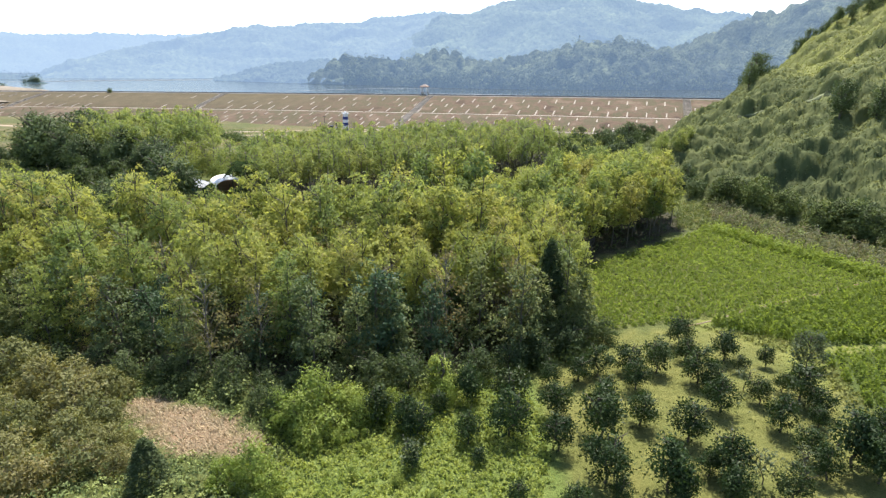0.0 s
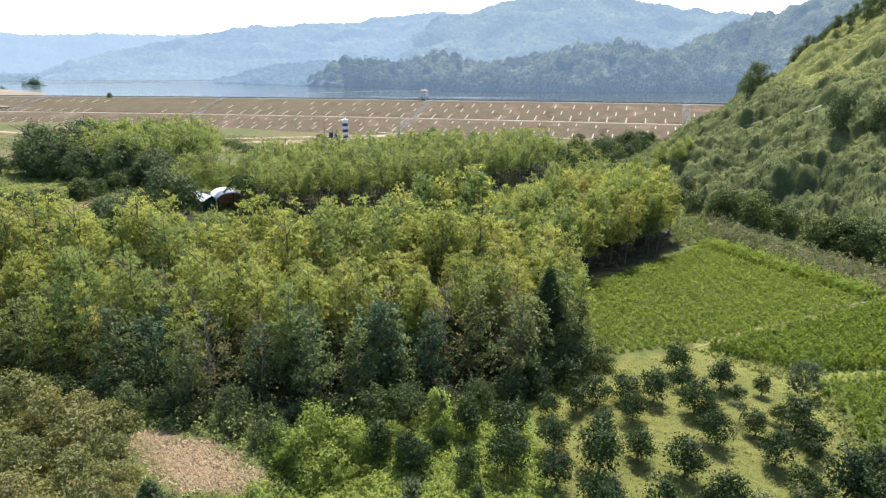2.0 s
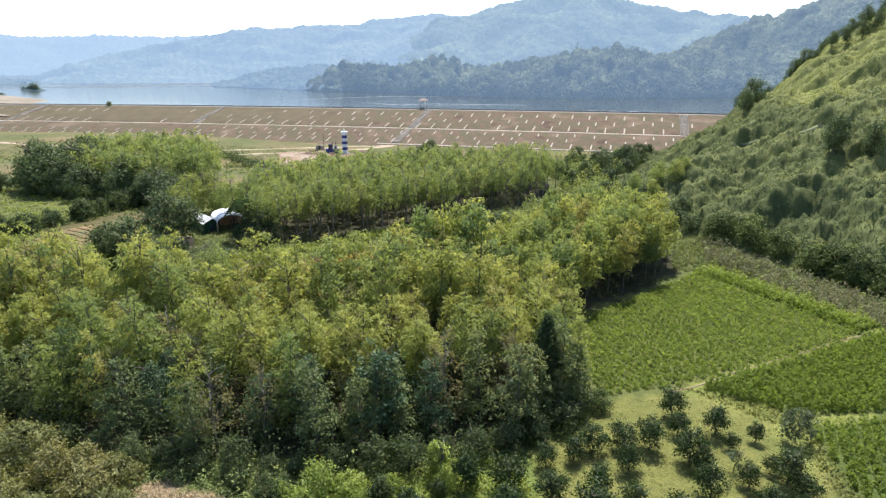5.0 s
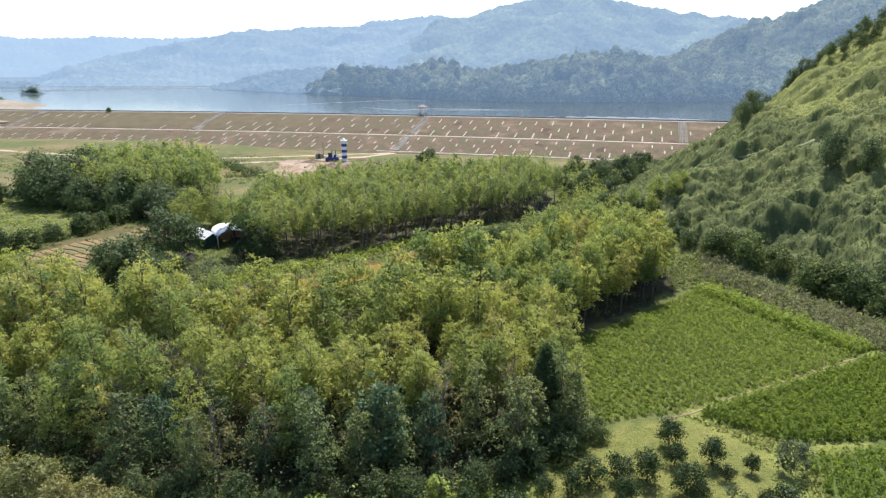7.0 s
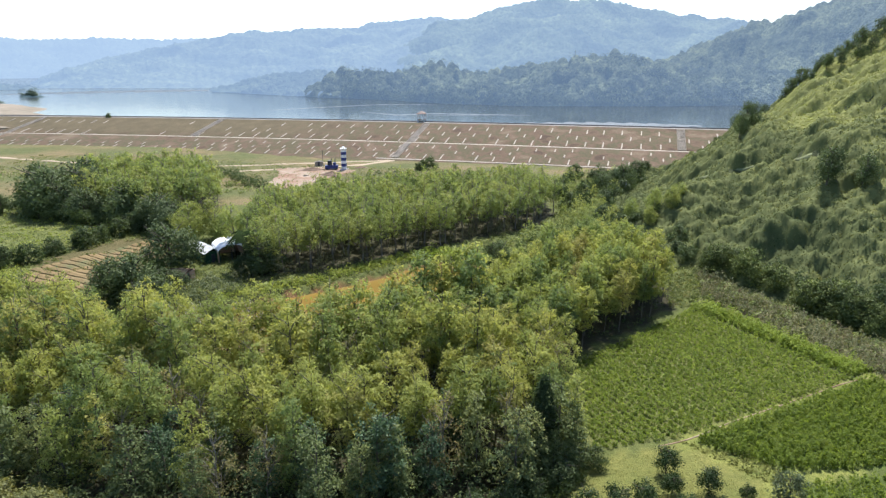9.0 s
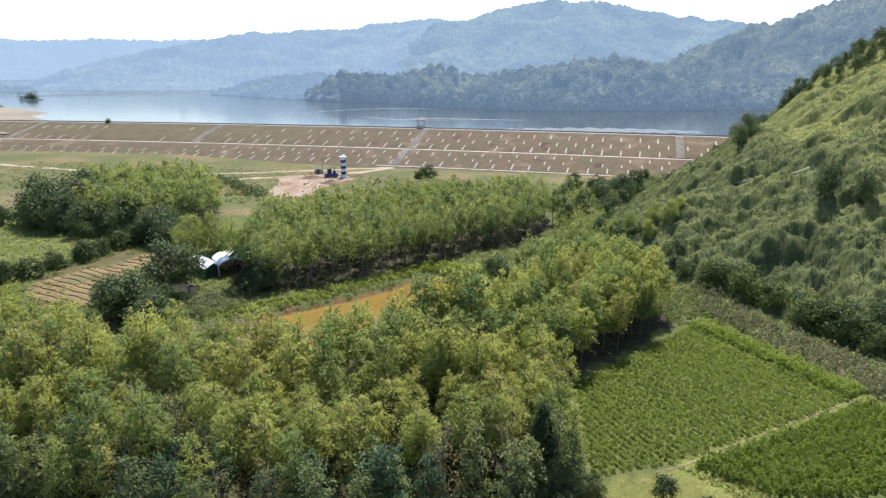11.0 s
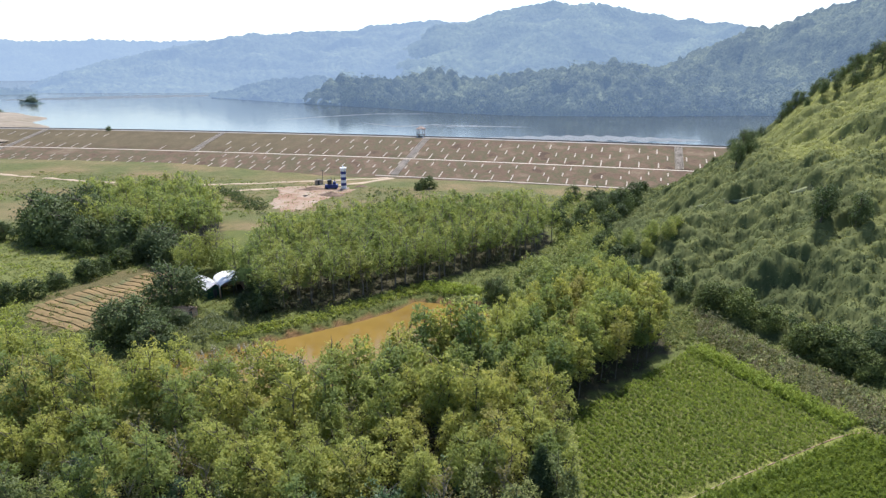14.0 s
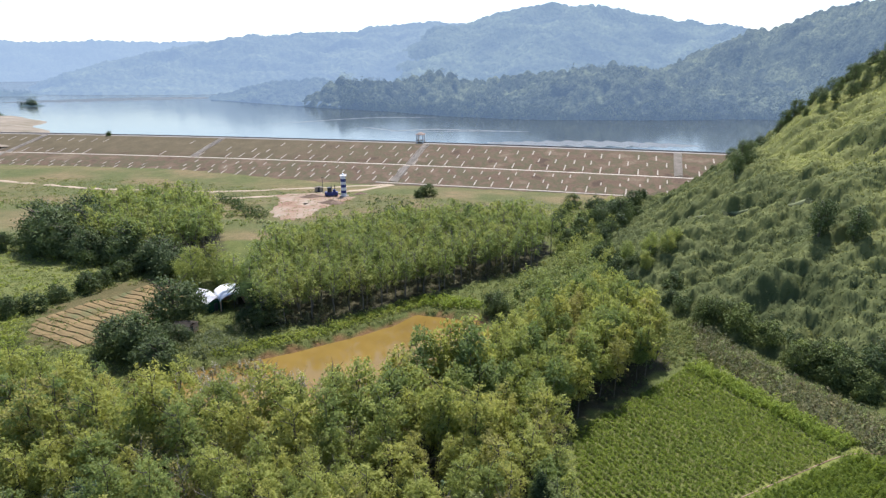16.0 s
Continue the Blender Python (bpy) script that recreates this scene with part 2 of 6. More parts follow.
def ground_material():
    """Soil and turf: each stretch's colour, broken up by coarse and fine growth."""
    m, n, l, p = mat("ground_cover")
    at = n.new("ShaderNodeAttribute")
    at.attribute_name = "cover"
    coarse = ramp(n, l, tex_noise(n, l, 0.22, 5.0, 0.65), [(0.3, (0.78, 0.84, 0.76)), (0.7, (1.22, 1.14, 1.1))])
    c = mix_color(n, l, 1.0, at.outputs["Color"], coarse, "MULTIPLY")
    fine = tex_noise(n, l, 2.6, 6.0, 0.75)
    c = mix_color(n, l, 1.0, c, ramp(n, l, fine, [(0.3, (0.68, 0.7, 0.66)), (0.7, (1.25, 1.22, 1.2))]), "MULTIPLY")
    l.new(c, p.inputs["Base Color"])
    p.inputs["Roughness"].default_value, p.inputs["Specular IOR Level"].default_value = 0.95, 0.1
    bump(n, l, p, fine, 0.8, 0.25)
    return m


def water_material(name, color, rough, wave, strength, distance, stretch=(1, 1, 1)):
    m, n, l, p = mat(name)
    tc, mp, nz = n.new("ShaderNodeTexCoord"), n.new("ShaderNodeMapping"), n.new("ShaderNodeTexNoise")
    mp.inputs["Scale"].default_value = stretch
    nz.inputs["Scale"].default_value, nz.inputs["Detail"].default_value = wave, 4
    l.new(tc.outputs["Object"], mp.inputs["Vector"])
    l.new(mp.outputs["Vector"], nz.inputs["Vector"])
    c = ramp(n, l, tex_noise(n, l, wave * 0.06, 3.0), [(0.3, tuple(0.85 * v for v in color)), (0.7, tuple(1.15 * v for v in color))])
    l.new(c, p.inputs["Base Color"])
    p.inputs["Roughness"].default_value, p.inputs["IOR"].default_value = rough, 1.33
    bump(n, l, p, nz.outputs["Fac"], strength, distance)
    return m


GROUND = ground_material()
LAKE = water_material("lake_water", (0.045, 0.055, 0.058), 0.1, 0.3, 0.12, 0.1, (0.5, 1.6, 1))
POND = water_material("muddy_water", (0.165, 0.108, 0.028), 0.06, 1.6, 0.1, 0.03)


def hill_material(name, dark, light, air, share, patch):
    """A far wooded slope, with blue haze mixed in as a faint glow."""
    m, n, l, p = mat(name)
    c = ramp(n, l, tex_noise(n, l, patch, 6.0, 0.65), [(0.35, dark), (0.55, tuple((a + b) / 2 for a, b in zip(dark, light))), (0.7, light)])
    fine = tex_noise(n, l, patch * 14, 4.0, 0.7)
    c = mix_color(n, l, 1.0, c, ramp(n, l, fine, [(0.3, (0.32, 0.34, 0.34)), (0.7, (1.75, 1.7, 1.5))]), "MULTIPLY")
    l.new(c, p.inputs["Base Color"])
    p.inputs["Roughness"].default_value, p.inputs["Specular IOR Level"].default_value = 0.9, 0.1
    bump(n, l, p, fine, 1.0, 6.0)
    # emission stands in for the hazy air in front of the slope
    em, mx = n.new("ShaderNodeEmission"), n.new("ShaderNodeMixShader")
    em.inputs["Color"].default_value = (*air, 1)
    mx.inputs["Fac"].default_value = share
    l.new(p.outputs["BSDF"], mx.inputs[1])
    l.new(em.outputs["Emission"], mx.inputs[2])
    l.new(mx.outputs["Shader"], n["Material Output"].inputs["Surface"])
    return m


# ---- mesh helpers ----
RNG = np.random.default_rng(7)


def mesh(name, verts, faces, material, smooth=False):
    me = bpy.data.meshes.new(name)
    if isinstance(faces, np.ndarray):
        n, k = faces.shape
        me.vertices.add(len(verts))
        me.vertices.foreach_set("co", np.asarray(verts, dtype=np.float32).ravel())
        me.loops.add(n * k)
        me.loops.foreach_set("vertex_index", faces.astype(np.int32).ravel())
        me.polygons.add(n)
        me.polygons.foreach_set("loop_start", np.arange(0, n * k, k, dtype=np.int32))
        me.update(calc_edges=True)
    else:
        me.from_pydata([tuple(v) for v in verts], [], faces)
    me.materials.append(material)
    if smooth:
        me.polygons.foreach_set("use_smooth", np.ones(len(me.polygons), dtype=bool))
    me.update()
    return me


def under(name, me, parent, label=""):
    ob = new(name, me)
    ob.parent = parent
    return tagged(ob, label)


def part(name, bm, material, parent, label=""):
    me = bpy.data.meshes.new(name)
    bm.to_mesh(me)
    bm.free()
    me.materials.append(material)
    return under(name, me, parent, label)


def box(bm, x0, x1, y0, y1, z0, z1, bevel=0.0):
    g = bmesh.ops.create_cube(bm, size=1.0, matrix=Matrix.LocRotScale(((x0 + x1) / 2, (y0 + y1) / 2, (z0 + z1) / 2), None, (x1 - x0, y1 - y0, z1 - z0)))
    if bevel:
        bmesh.ops.bevel(bm, geom=list({e for v in g["verts"] for e in v.link_edges}), offset=bevel, segments=2, affect="EDGES")
    return bm


def rod(bm, a, b, r0, r1=None, seg=8):
    a, b = Vector(a), Vector(b)
    m = Matrix.Translation((a + b) / 2) @ (b - a).to_track_quat("Z", "Y").to_matrix().to_4x4()
    bmesh.ops.create_cone(bm, cap_ends=True, segments=seg, radius1=r0, radius2=r0 if r1 is None else r1, depth=(b - a).length, matrix=m)
    return bm


def canopy(x, y, size, height, seed=0, reach=0.8):
    """Rounded tree tops, one to each cell of a jittered grid: their height above the floor."""
    i, j = np.floor(x / size).astype(np.int64), np.floor(y / size).astype(np.int64)
    top = np.zeros(np.shape(x))
    for di in (-1, 0, 1):
        for dj in (-1, 0, 1):
            a, b = i + di, j + dj
            h = (a * 73856093 ^ b * 19349663 ^ (seed * 83492791 + 12345)) & 0xFFFFFF
            u, v, w = (h % 251) / 251.0, (h // 251 % 241) / 241.0, (h // 60491 % 239) / 239.0
            d = ((x - (a + u) * size) ** 2 + (y - (b + v) * size) ** 2) / (reach * size) ** 2
            top = np.maximum(top, height * (0.55 + 0.75 * w) * np.sqrt(np.clip(1 - d, 0, 1)))
    return top


def leaves(centres, length, width, rng, out=None, up=0.5, face=None, dome=1.3):
    """Pointed leaves about the given places; out: the way that each one leans; face: the way that it looks."""
    n = len(centres)
    d = rng.normal(size=(n, 3))
    if out is not None:
        d = d * 0.8 + out
    d /= np.linalg.norm(d, axis=1)[:, None] + 1e-9
    nrm = rng.normal(size=(n, 3)) + np.array([0, 0, up])
    if face is not None:
        nrm = nrm * 0.7 + face * dome
    side = np.cross(d, nrm)
    side /= np.linalg.norm(side, axis=1)[:, None] + 1e-9
    s = rng.uniform(0.65, 1.3, size=(n, 1))
    L, W = d * length * s / 2, side * width * s / 2
    droop = np.array([0, 0, -0.12]) * length * s
    v = np.stack([centres - L * 0.8 + W, centres + L + droop, centres - L * 0.8 - W], axis=1).reshape(-1, 3)
    f = np.arange(3 * n).reshape(n, 3)
    return v, f


def merge(pieces):
    vs, fs, k = [], [], 0
    for v, f in pieces:
        vs.append(np.asarray(v, dtype=float))
        fs += (np.asarray(f) + k).tolist()
        k += len(v)
    return np.concatenate(vs), fs


def tube(points, radii, seg=6):
    """A tapered limb through the points."""
    pts, radii = [Vector(p) for p in points], [float(r) for r in radii]
    v, f = [], []
    for i, p in enumerate(pts):
        d = (pts[min(i + 1, len(pts) - 1)] - pts[max(i - 1, 0)]).normalized()
        a = d.orthogonal().normalized()
        b = d.cross(a)
        for k in range(seg):
            w = 2 * math.pi * k / seg
            v.append(tuple(p + radii[i] * (math.cos(w) * a + math.sin(w) * b)))
    for i in range(len(pts) - 1):
        for k in range(seg):
            f.append([i * seg + k, i * seg + (k + 1) % seg, (i + 1) * seg + (k + 1) % seg, (i + 1) * seg + k])
    return np.array(v), np.array(f)


def branch(v, f, at, points, radii, seg=5):
    """Grow a limb out of the vertex of (v, f) nearest to the place at, so that the two are one piece."""
    w, g = tube(points, radii, seg)
    k, n = int(np.argmin(((v - np.array(at)) ** 2).sum(axis=1))), len(v)
    tri = [[k, n + (j + 1) % seg, n + j] for j in range(seg)]
    return np.concatenate([v, w]), f + (g + n).tolist() + tri


def inside(poly, x, y):
    x, y = np.asarray(x, float), np.asarray(y, float)
    r = np.zeros(x.shape, bool)
    for (x0, y0), (x1, y1) in zip(poly, poly[1:] + poly[:1]):
        c = ((y0 > y) != (y1 > y)) & (x < (x1 - x0) * (y - y0) / (y1 - y0 + 1e-12) + x0)
        r ^= c
    return r


def scatter(poly, spacing, rng, jitter=0.5, turn=0.0, across=None):
    """Places on a loose grid inside an outline; turn: the rows' heading in degrees."""
    P = np.array(poly, float)
    c, s = math.cos(radians(turn)), math.sin(radians(turn))
    Q = P @ np.array([[c, -s], [s, c]])
    u = np.arange(Q[:, 0].min(), Q[:, 0].max(), spacing)
    w = np.arange(Q[:, 1].min(), Q[:, 1].max(), across or spacing)
    U, W = [a.ravel() for a in np.meshgrid(u, w)]
    U = U + rng.uniform(-jitter, jitter, U.shape) * spacing
    W = W + rng.uniform(-jitter, jitter, W.shape) * (across or spacing)
    x, y = U * c - W * s, U * s + W * c
    k = inside(poly, x, y)
    return x[k], y[k]


def wave(x, y, scale, seed=0):
    """Smooth pseudo-random relief between about -1 and 1."""
    r = np.random.default_rng(100 + seed)
    t = np.zeros(np.shape(x))
    for i in range(7):
        a, ph, k = r.uniform(0, 2 * math.pi), r.uniform(0, 2 * math.pi), r.uniform(0.6, 1.9) * 2 * math.pi / scale
        t = t + np.sin(k * (x * math.cos(a) + y * math.sin(a)) + ph + 1.3 * np.sin(0.5 * k * (x * math.sin(a) - y * math.cos(a))))
    return t / 3.2


# ---- the lie of the land ----
POND_EDGE = [(9, 124), (1.5, 126), (-5.6, 128), (-10, 122), (-20, 114.6), (-29, 109), (-38, 104.6), (-47, 100), (-54, 98), (-52, 91), (-40, 86), (-27, 84), (-15, 88), (-5, 94), (4, 103), (12, 115)]
HILL_FOOT = [(-50, 150), (40, 100), (70, 82), (80, 75), (87.5, 71), (99.4, 62.7), (113, 55), (130, 47), (150, 45), (180, 52), (205, 66), (245, 92), (275, 114), (300, 129), (340, 153), (400, 210), (500, 330)]
WATER, CREST = 7.0, 11.5


def edge_distance(poly, x, y):
    """Metres to the outline, positive inside."""
    best = np.full(np.shape(x), 1e9)
    for (x0, y0), (x1, y1) in zip(poly, poly[1:] + poly[:1]):
        dx, dy = x1 - x0, y1 - y0
        t = np.clip(((x - x0) * dx + (y - y0) * dy) / (dx * dx + dy * dy), 0, 1)
        best = np.minimum(best, np.hypot(x - x0 - t * dx, y - y0 - t * dy))
    return np.where(inside(poly, x, y), best, -best)


def land(x, y):
    """Height of the ground."""
    x, y = np.asarray(x, float), np.asarray(y, float)
    z = 0.12 * wave(x, y, 22, 1) + 0.05 * wave(x, y, 6, 2)
    z = z + np.interp(y, [0, 45, 60, 90, 130, 200, 260, 400], [0.6, 0.5, -0.4, -0.5, -0.4, -0.8, -1.0, -3.0])
    z = z + 2.4 * np.clip((-x - 50) / 90, 0, 1) * np.clip((y - 250) / 70, 0, 1) * np.clip((430 - y) / 30, 0, 1)
    d = edge_distance(POND_EDGE, x, y)
    z = z + np.interp(d, [-6, -1.2, 0.6, 4], [0, -0.5, -1.9, -3.0])
    hx = x - np.interp(y, [p[0] for p in HILL_FOOT], [p[1] for p in HILL_FOOT])
    h = np.clip(hx, 0, None)
    a, b = np.interp(y, [140, 190], [0.2, 0.35]), np.interp(y, [140, 190], [0.0045, 0.0055])
    g = np.minimum(h, 42)
    steep = a * g + b * g * g + np.interp(y, [185, 225], [0.5, 0.8]) * np.clip(h - 42, 0, 70) + 0.2 * np.clip(h - 112, 0, 150)
    fade = np.clip((420 - y) / 60, 0, 1) * np.clip((y + 200) / 60, 0, 1)
    rough = wave(x, y, 60, 5) * 2.0 + wave(x, y, 24, 3) * 2.0 + wave(x, y, 9, 4) * 0.8
    return z + (steep + rough * np.clip(h / 14, 0, 1)) * fade


def land_at(x, y):
    return float(land(np.array([x]), np.array([y]))[0])


# ---- ground ----
ORCHARD_EDGE = [(-12, 20), (-12, 34), (-6, 41), (6, 47), (17, 56.5), (28.5, 59.5), (35, 50), (31, 38), (34, 20)]
FIELD_A = [(17, 57.5), (27.8, 60.8), (57, 73.8), (44.5, 98.5), (30, 87), (19.5, 79)]
FIELD_B = [(28.9, 60.0), (57.9, 73.1), (72, 68), (64, 55), (47.5, 54.4), (36.6, 53.8)]
FIELD_C = [(35.6, 51.5), (48, 53.0), (62, 53.5), (60, 30), (33, 30), (34.6, 44)]
FIELD_STRIP = [(44.8, 99.2), (48.5, 100.5), (60.4, 75.7), (57.2, 74.3)]
WEED_BAND = [(49, 104), (53.5, 119), (57, 109), (61, 97), (67, 84), (74, 74), (64, 70), (60, 76), (54, 91)]
CLEARING = [(-26.0, 41.4), (-24.6, 43.0), (-18.8, 41.2), (-15.5, 38.9), (-12.4, 37), (-13.2, 35.6), (-17.6, 35.3), (-21.8, 37.6)]
FALLOW = [(-70.5, 149), (-82, 146), (-90, 128), (-84, 112), (-78, 107), (-66, 110), (-58, 125), (-60, 140)]
PAD = [(-92, 268), (-90, 256), (-64, 258), (-66, 220), (-52, 214), (-38, 230), (-34, 256), (-56, 272)]

GROVE = [(-105, 66), (-70, 58), (-43, 52.5), (-28, 46.5), (-9, 46), (6, 49), (15.5, 56), (17, 79), (30, 89), (42.5, 100.5), (45, 109), (40, 121), (32, 125), (20, 113), (8, 96), (-3, 85), (-12, 76), (-22, 73), (-35, 78), (-50, 80), (-75, 83), (-110, 92)]
GROVE2 = [(-50, 138), (-46, 128), (-38, 118), (-26, 119), (-17, 126), (-3, 136.5), (11, 146), (24, 155), (34, 172), (34, 196), (16, 198), (-14, 190), (-38, 172), (-47, 162), (-50, 148)]
GROVE3 = [(-121, 202), (-116, 186), (-103, 171), (-88, 161), (-74, 158), (-64, 172), (-78, 206), (-104, 224)]

axis_x = np.concatenate([np.linspace(-4800, -700, 14), np.linspace(-650, -180, 30), np.arange(-170, -60, 2.0), np.arange(-60, 80, 1.25), np.arange(80, 240, 2.5), np.linspace(250, 700, 26), np.linspace(800, 4800, 13)])
axis_y = np.concatenate([np.linspace(-4000, -100, 10), np.linspace(-80, 24, 22), np.arange(26, 135, 1.25), np.arange(135, 330, 2.5), np.linspace(335, 600, 24), np.linspace(650, 4900, 14)])
GX, GY = np.meshgrid(axis_x, axis_y)
GZ = land(GX, GY)
nx, ny = len(axis_x), len(axis_y)
gv = np.stack([GX.ravel(), GY.ravel(), GZ.ravel()], axis=1)
gi = np.arange(nx * ny).reshape(ny, nx)
gf = np.stack([gi[:-1, :-1], gi[:-1, 1:], gi[1:, 1:], gi[1:, :-1]], axis=-1).reshape(-1, 4)
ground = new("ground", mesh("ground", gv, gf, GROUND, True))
tagged(ground, "valley floor of grass, soil and crops rising into a scrub-covered hillside", "ground", kind="structure")
col = np.ones((nx * ny, 4))
col[:, :3] = (0.085, 0.10, 0.035)
fx, fy = gv[:, 0] + 0.8 * wave(gv[:, 0], gv[:, 1], 5, 11), gv[:, 1] + 0.8 * wave(gv[:, 0], gv[:, 1], 5, 12)


def cover(mask, color, blend=1.0):
    col[mask, :3] = col[mask, :3] * (1 - blend) + np.array(color) * blend


dry = np.clip(wave(gv[:, 0], gv[:, 1], 45, 13) * 0.7 + 0.35, 0, 1)[:, None]
meadow = (gv[:, 1] > 185) & (gv[:, 1] < 420)
col[meadow, :3] = (1 - dry[meadow]) * np.array((0.088, 0.098, 0.042)) + dry[meadow] * np.array((0.15, 0.122, 0.07))
LEFT_MEADOW = [(-150, 190), (-104, 164), (-82, 156), (-92, 132), (-86, 106), (-120, 100), (-160, 150)]
cover(inside(LEFT_MEADOW, fx, fy), (0.115, 0.13, 0.048))
cover(inside(ORCHARD_EDGE, fx, fy), (0.132, 0.138, 0.046))
cover(inside(ORCHARD_EDGE, fx, fy) & (gv[:, 0] < 8), (0.12, 0.155, 0.045))
cover(inside([(26, 62), (60, 76), (62, 66), (38, 50), (30, 40), (33, 52)], fx, fy), (0.15, 0.165, 0.05))
cover(inside(FIELD_A, gv[:, 0], gv[:, 1]), (0.105, 0.115, 0.042))
cover(inside(FIELD_B, gv[:, 0], gv[:, 1]), (0.08, 0.11, 0.03))
cover(inside(FIELD_C, gv[:, 0], gv[:, 1]), (0.065, 0.09, 0.028))
cover(inside(WEED_BAND, fx, fy), (0.15, 0.145, 0.08))
# leaf litter, darkened further for the shade under the groves
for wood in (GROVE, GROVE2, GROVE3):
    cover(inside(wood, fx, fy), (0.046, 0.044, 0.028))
cover(inside(CLEARING, fx, fy), (0.205, 0.15, 0.10))
cover(inside(FALLOW, fx, fy), (0.09, 0.08, 0.04))
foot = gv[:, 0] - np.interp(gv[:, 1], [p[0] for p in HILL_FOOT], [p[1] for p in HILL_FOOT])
# slope ground darkened to paint in shade between the bushes
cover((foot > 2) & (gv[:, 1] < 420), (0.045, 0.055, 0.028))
pd = edge_distance(POND_EDGE, fx, fy)
cover((pd > -0.4), (0.16, 0.10, 0.05))
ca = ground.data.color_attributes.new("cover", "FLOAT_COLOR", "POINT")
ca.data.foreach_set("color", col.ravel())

# ---- pond ----
pv = [(x, y, -2.0) for x, y in POND_EDGE]
cx, cy = np.mean([p[0] for p in POND_EDGE]), np.mean([p[1] for p in POND_EDGE])
pv = [(cx + (x - cx) * 1.12, cy + (y - cy) * 1.12, -2.0) for x, y, _ in pv]
pond = new("pond_water", mesh("pond_water", np.array(pv), [list(range(len(pv)))], POND))
tagged(pond, "muddy orange pond water between the groves", "water", kind="structure")


# ---- dam ----
def crest_y(x):
    return 341 - 0.285 * x - 0.00025 * x * x


def dam_frame(x):
    """Crest point at x, the way along and the way down the dry face."""
    slope = -0.285 - 0.0005 * x
    a = Vector((1, slope, 0)).normalized()
    return Vector((x, crest_y(x), 0)), a, Vector((a.y, -a.x, 0))


DAM_X = np.arange(-560, 181, 4.0)
SECTION = [(-46, -4.0), (-6.2, 11.3), (-5.6, 11.5), (0, 11.5), (0.8, 11.25), (8, 9.75), (16, 8.05), (24, 6.3), (31.6, 4.62), (32, 4.4), (34.6, 4.4), (42, 2.75), (50, 0.9), (58, -1.0), (66, -2.7)]
dv, df = [], []
for i, x in enumerate(DAM_X):
    c, a, d = dam_frame(float(x))
    for j, (o, z) in enumerate(SECTION):
        p = c + d * o
        dv.append((p.x, p.y, z + (0.12 * math.sin(x * 0.31 + j * 1.7) if 4 < j < 14 else 0)))
K = len(SECTION)
for i in range(len(DAM_X) - 1):
    for j in range(K - 1):
        df.append([i * K + j, i * K + j + 1, (i + 1) * K + j + 1, (i + 1) * K + j])
dam = new("dam", mesh("dam", dv, df, DAMTURF, True))
tagged(dam, "long earth embankment dam with brown dry turf", "dam", kind="structure")


def along_dam(name, o0, o1, z0, z1, thick, material, label, x0=-540, x1=172, lift=0.0):
    """A continuous band along the dam between two offsets down its face."""
    v, f = [], []
    for x in np.arange(x0, x1, 4.0):
        c, a, d = dam_frame(float(x))
        for o, z in ((o0, z0), (o0, z0 + thick), (o1, z1 + thick), (o1, z1)):
            p = c + d * o
            v.append((p.x, p.y, z + lift))
    n = len(v) // 4
    for i in range(n - 1):
        for j in range(3):
            f.append([i * 4 + j, i * 4 + j + 1, i * 4 + j + 5, i * 4 + j + 4])
    return under(name, mesh(name, v, f, material), dam, label)


along_dam("berm_path", 32.1, 34.3, 4.35, 4.35, 0.16, CONCRETE, "pale concrete path along the berm")
along_dam("toe_drain", 56.6, 57.6, -0.75, -0.95, 0.2, SLAB, "weathered concrete toe drain", -16)
along_dam("crest_road", -5.2, -0.6, 11.45, 11.45, 0.1, GREYCON, "grey crest road")
along_dam("parapet", -5.7, -5.2, 11.4, 11.4, 0.75, RIPRAP, "low dark parapet wall")


def face_z(o):
    return float(np.interp(o, [s[0] for s in SECTION], [s[1] for s in SECTION]))


# stairs down the face
for sx in (-257.0, -134.0, -7.0, 121.0):
    c, a, d = dam_frame(sx)
    bm = bmesh.new()
    for k in range(46):
        o = 0.4 + k * 1.2
        if 31.0 < o < 34.4 or (o > 31 and sx not in (-257.0, -7.0)):
            continue
        vs = [c + d * (o + e) + a * w for e, w in ((0, -1.9), (0, 1.9), (1.2, 1.9), (1.2, -1.9))]
        z = face_z(o) + 0.12
        lo = [bm.verts.new((p.x, p.y, z - 0.45)) for p in vs]
        hi = [bm.verts.new((p.x, p.y, z)) for p in vs]
        bm.faces.new(hi)
        for q in range(4):
            bm.faces.new((lo[q], lo[(q + 1) % 4], hi[(q + 1) % 4], hi[q]))
    bmesh.ops.recalc_face_normals(bm, faces=bm.faces)
    part("stairs", bm, SLAB, dam, "concrete stairs down the face")

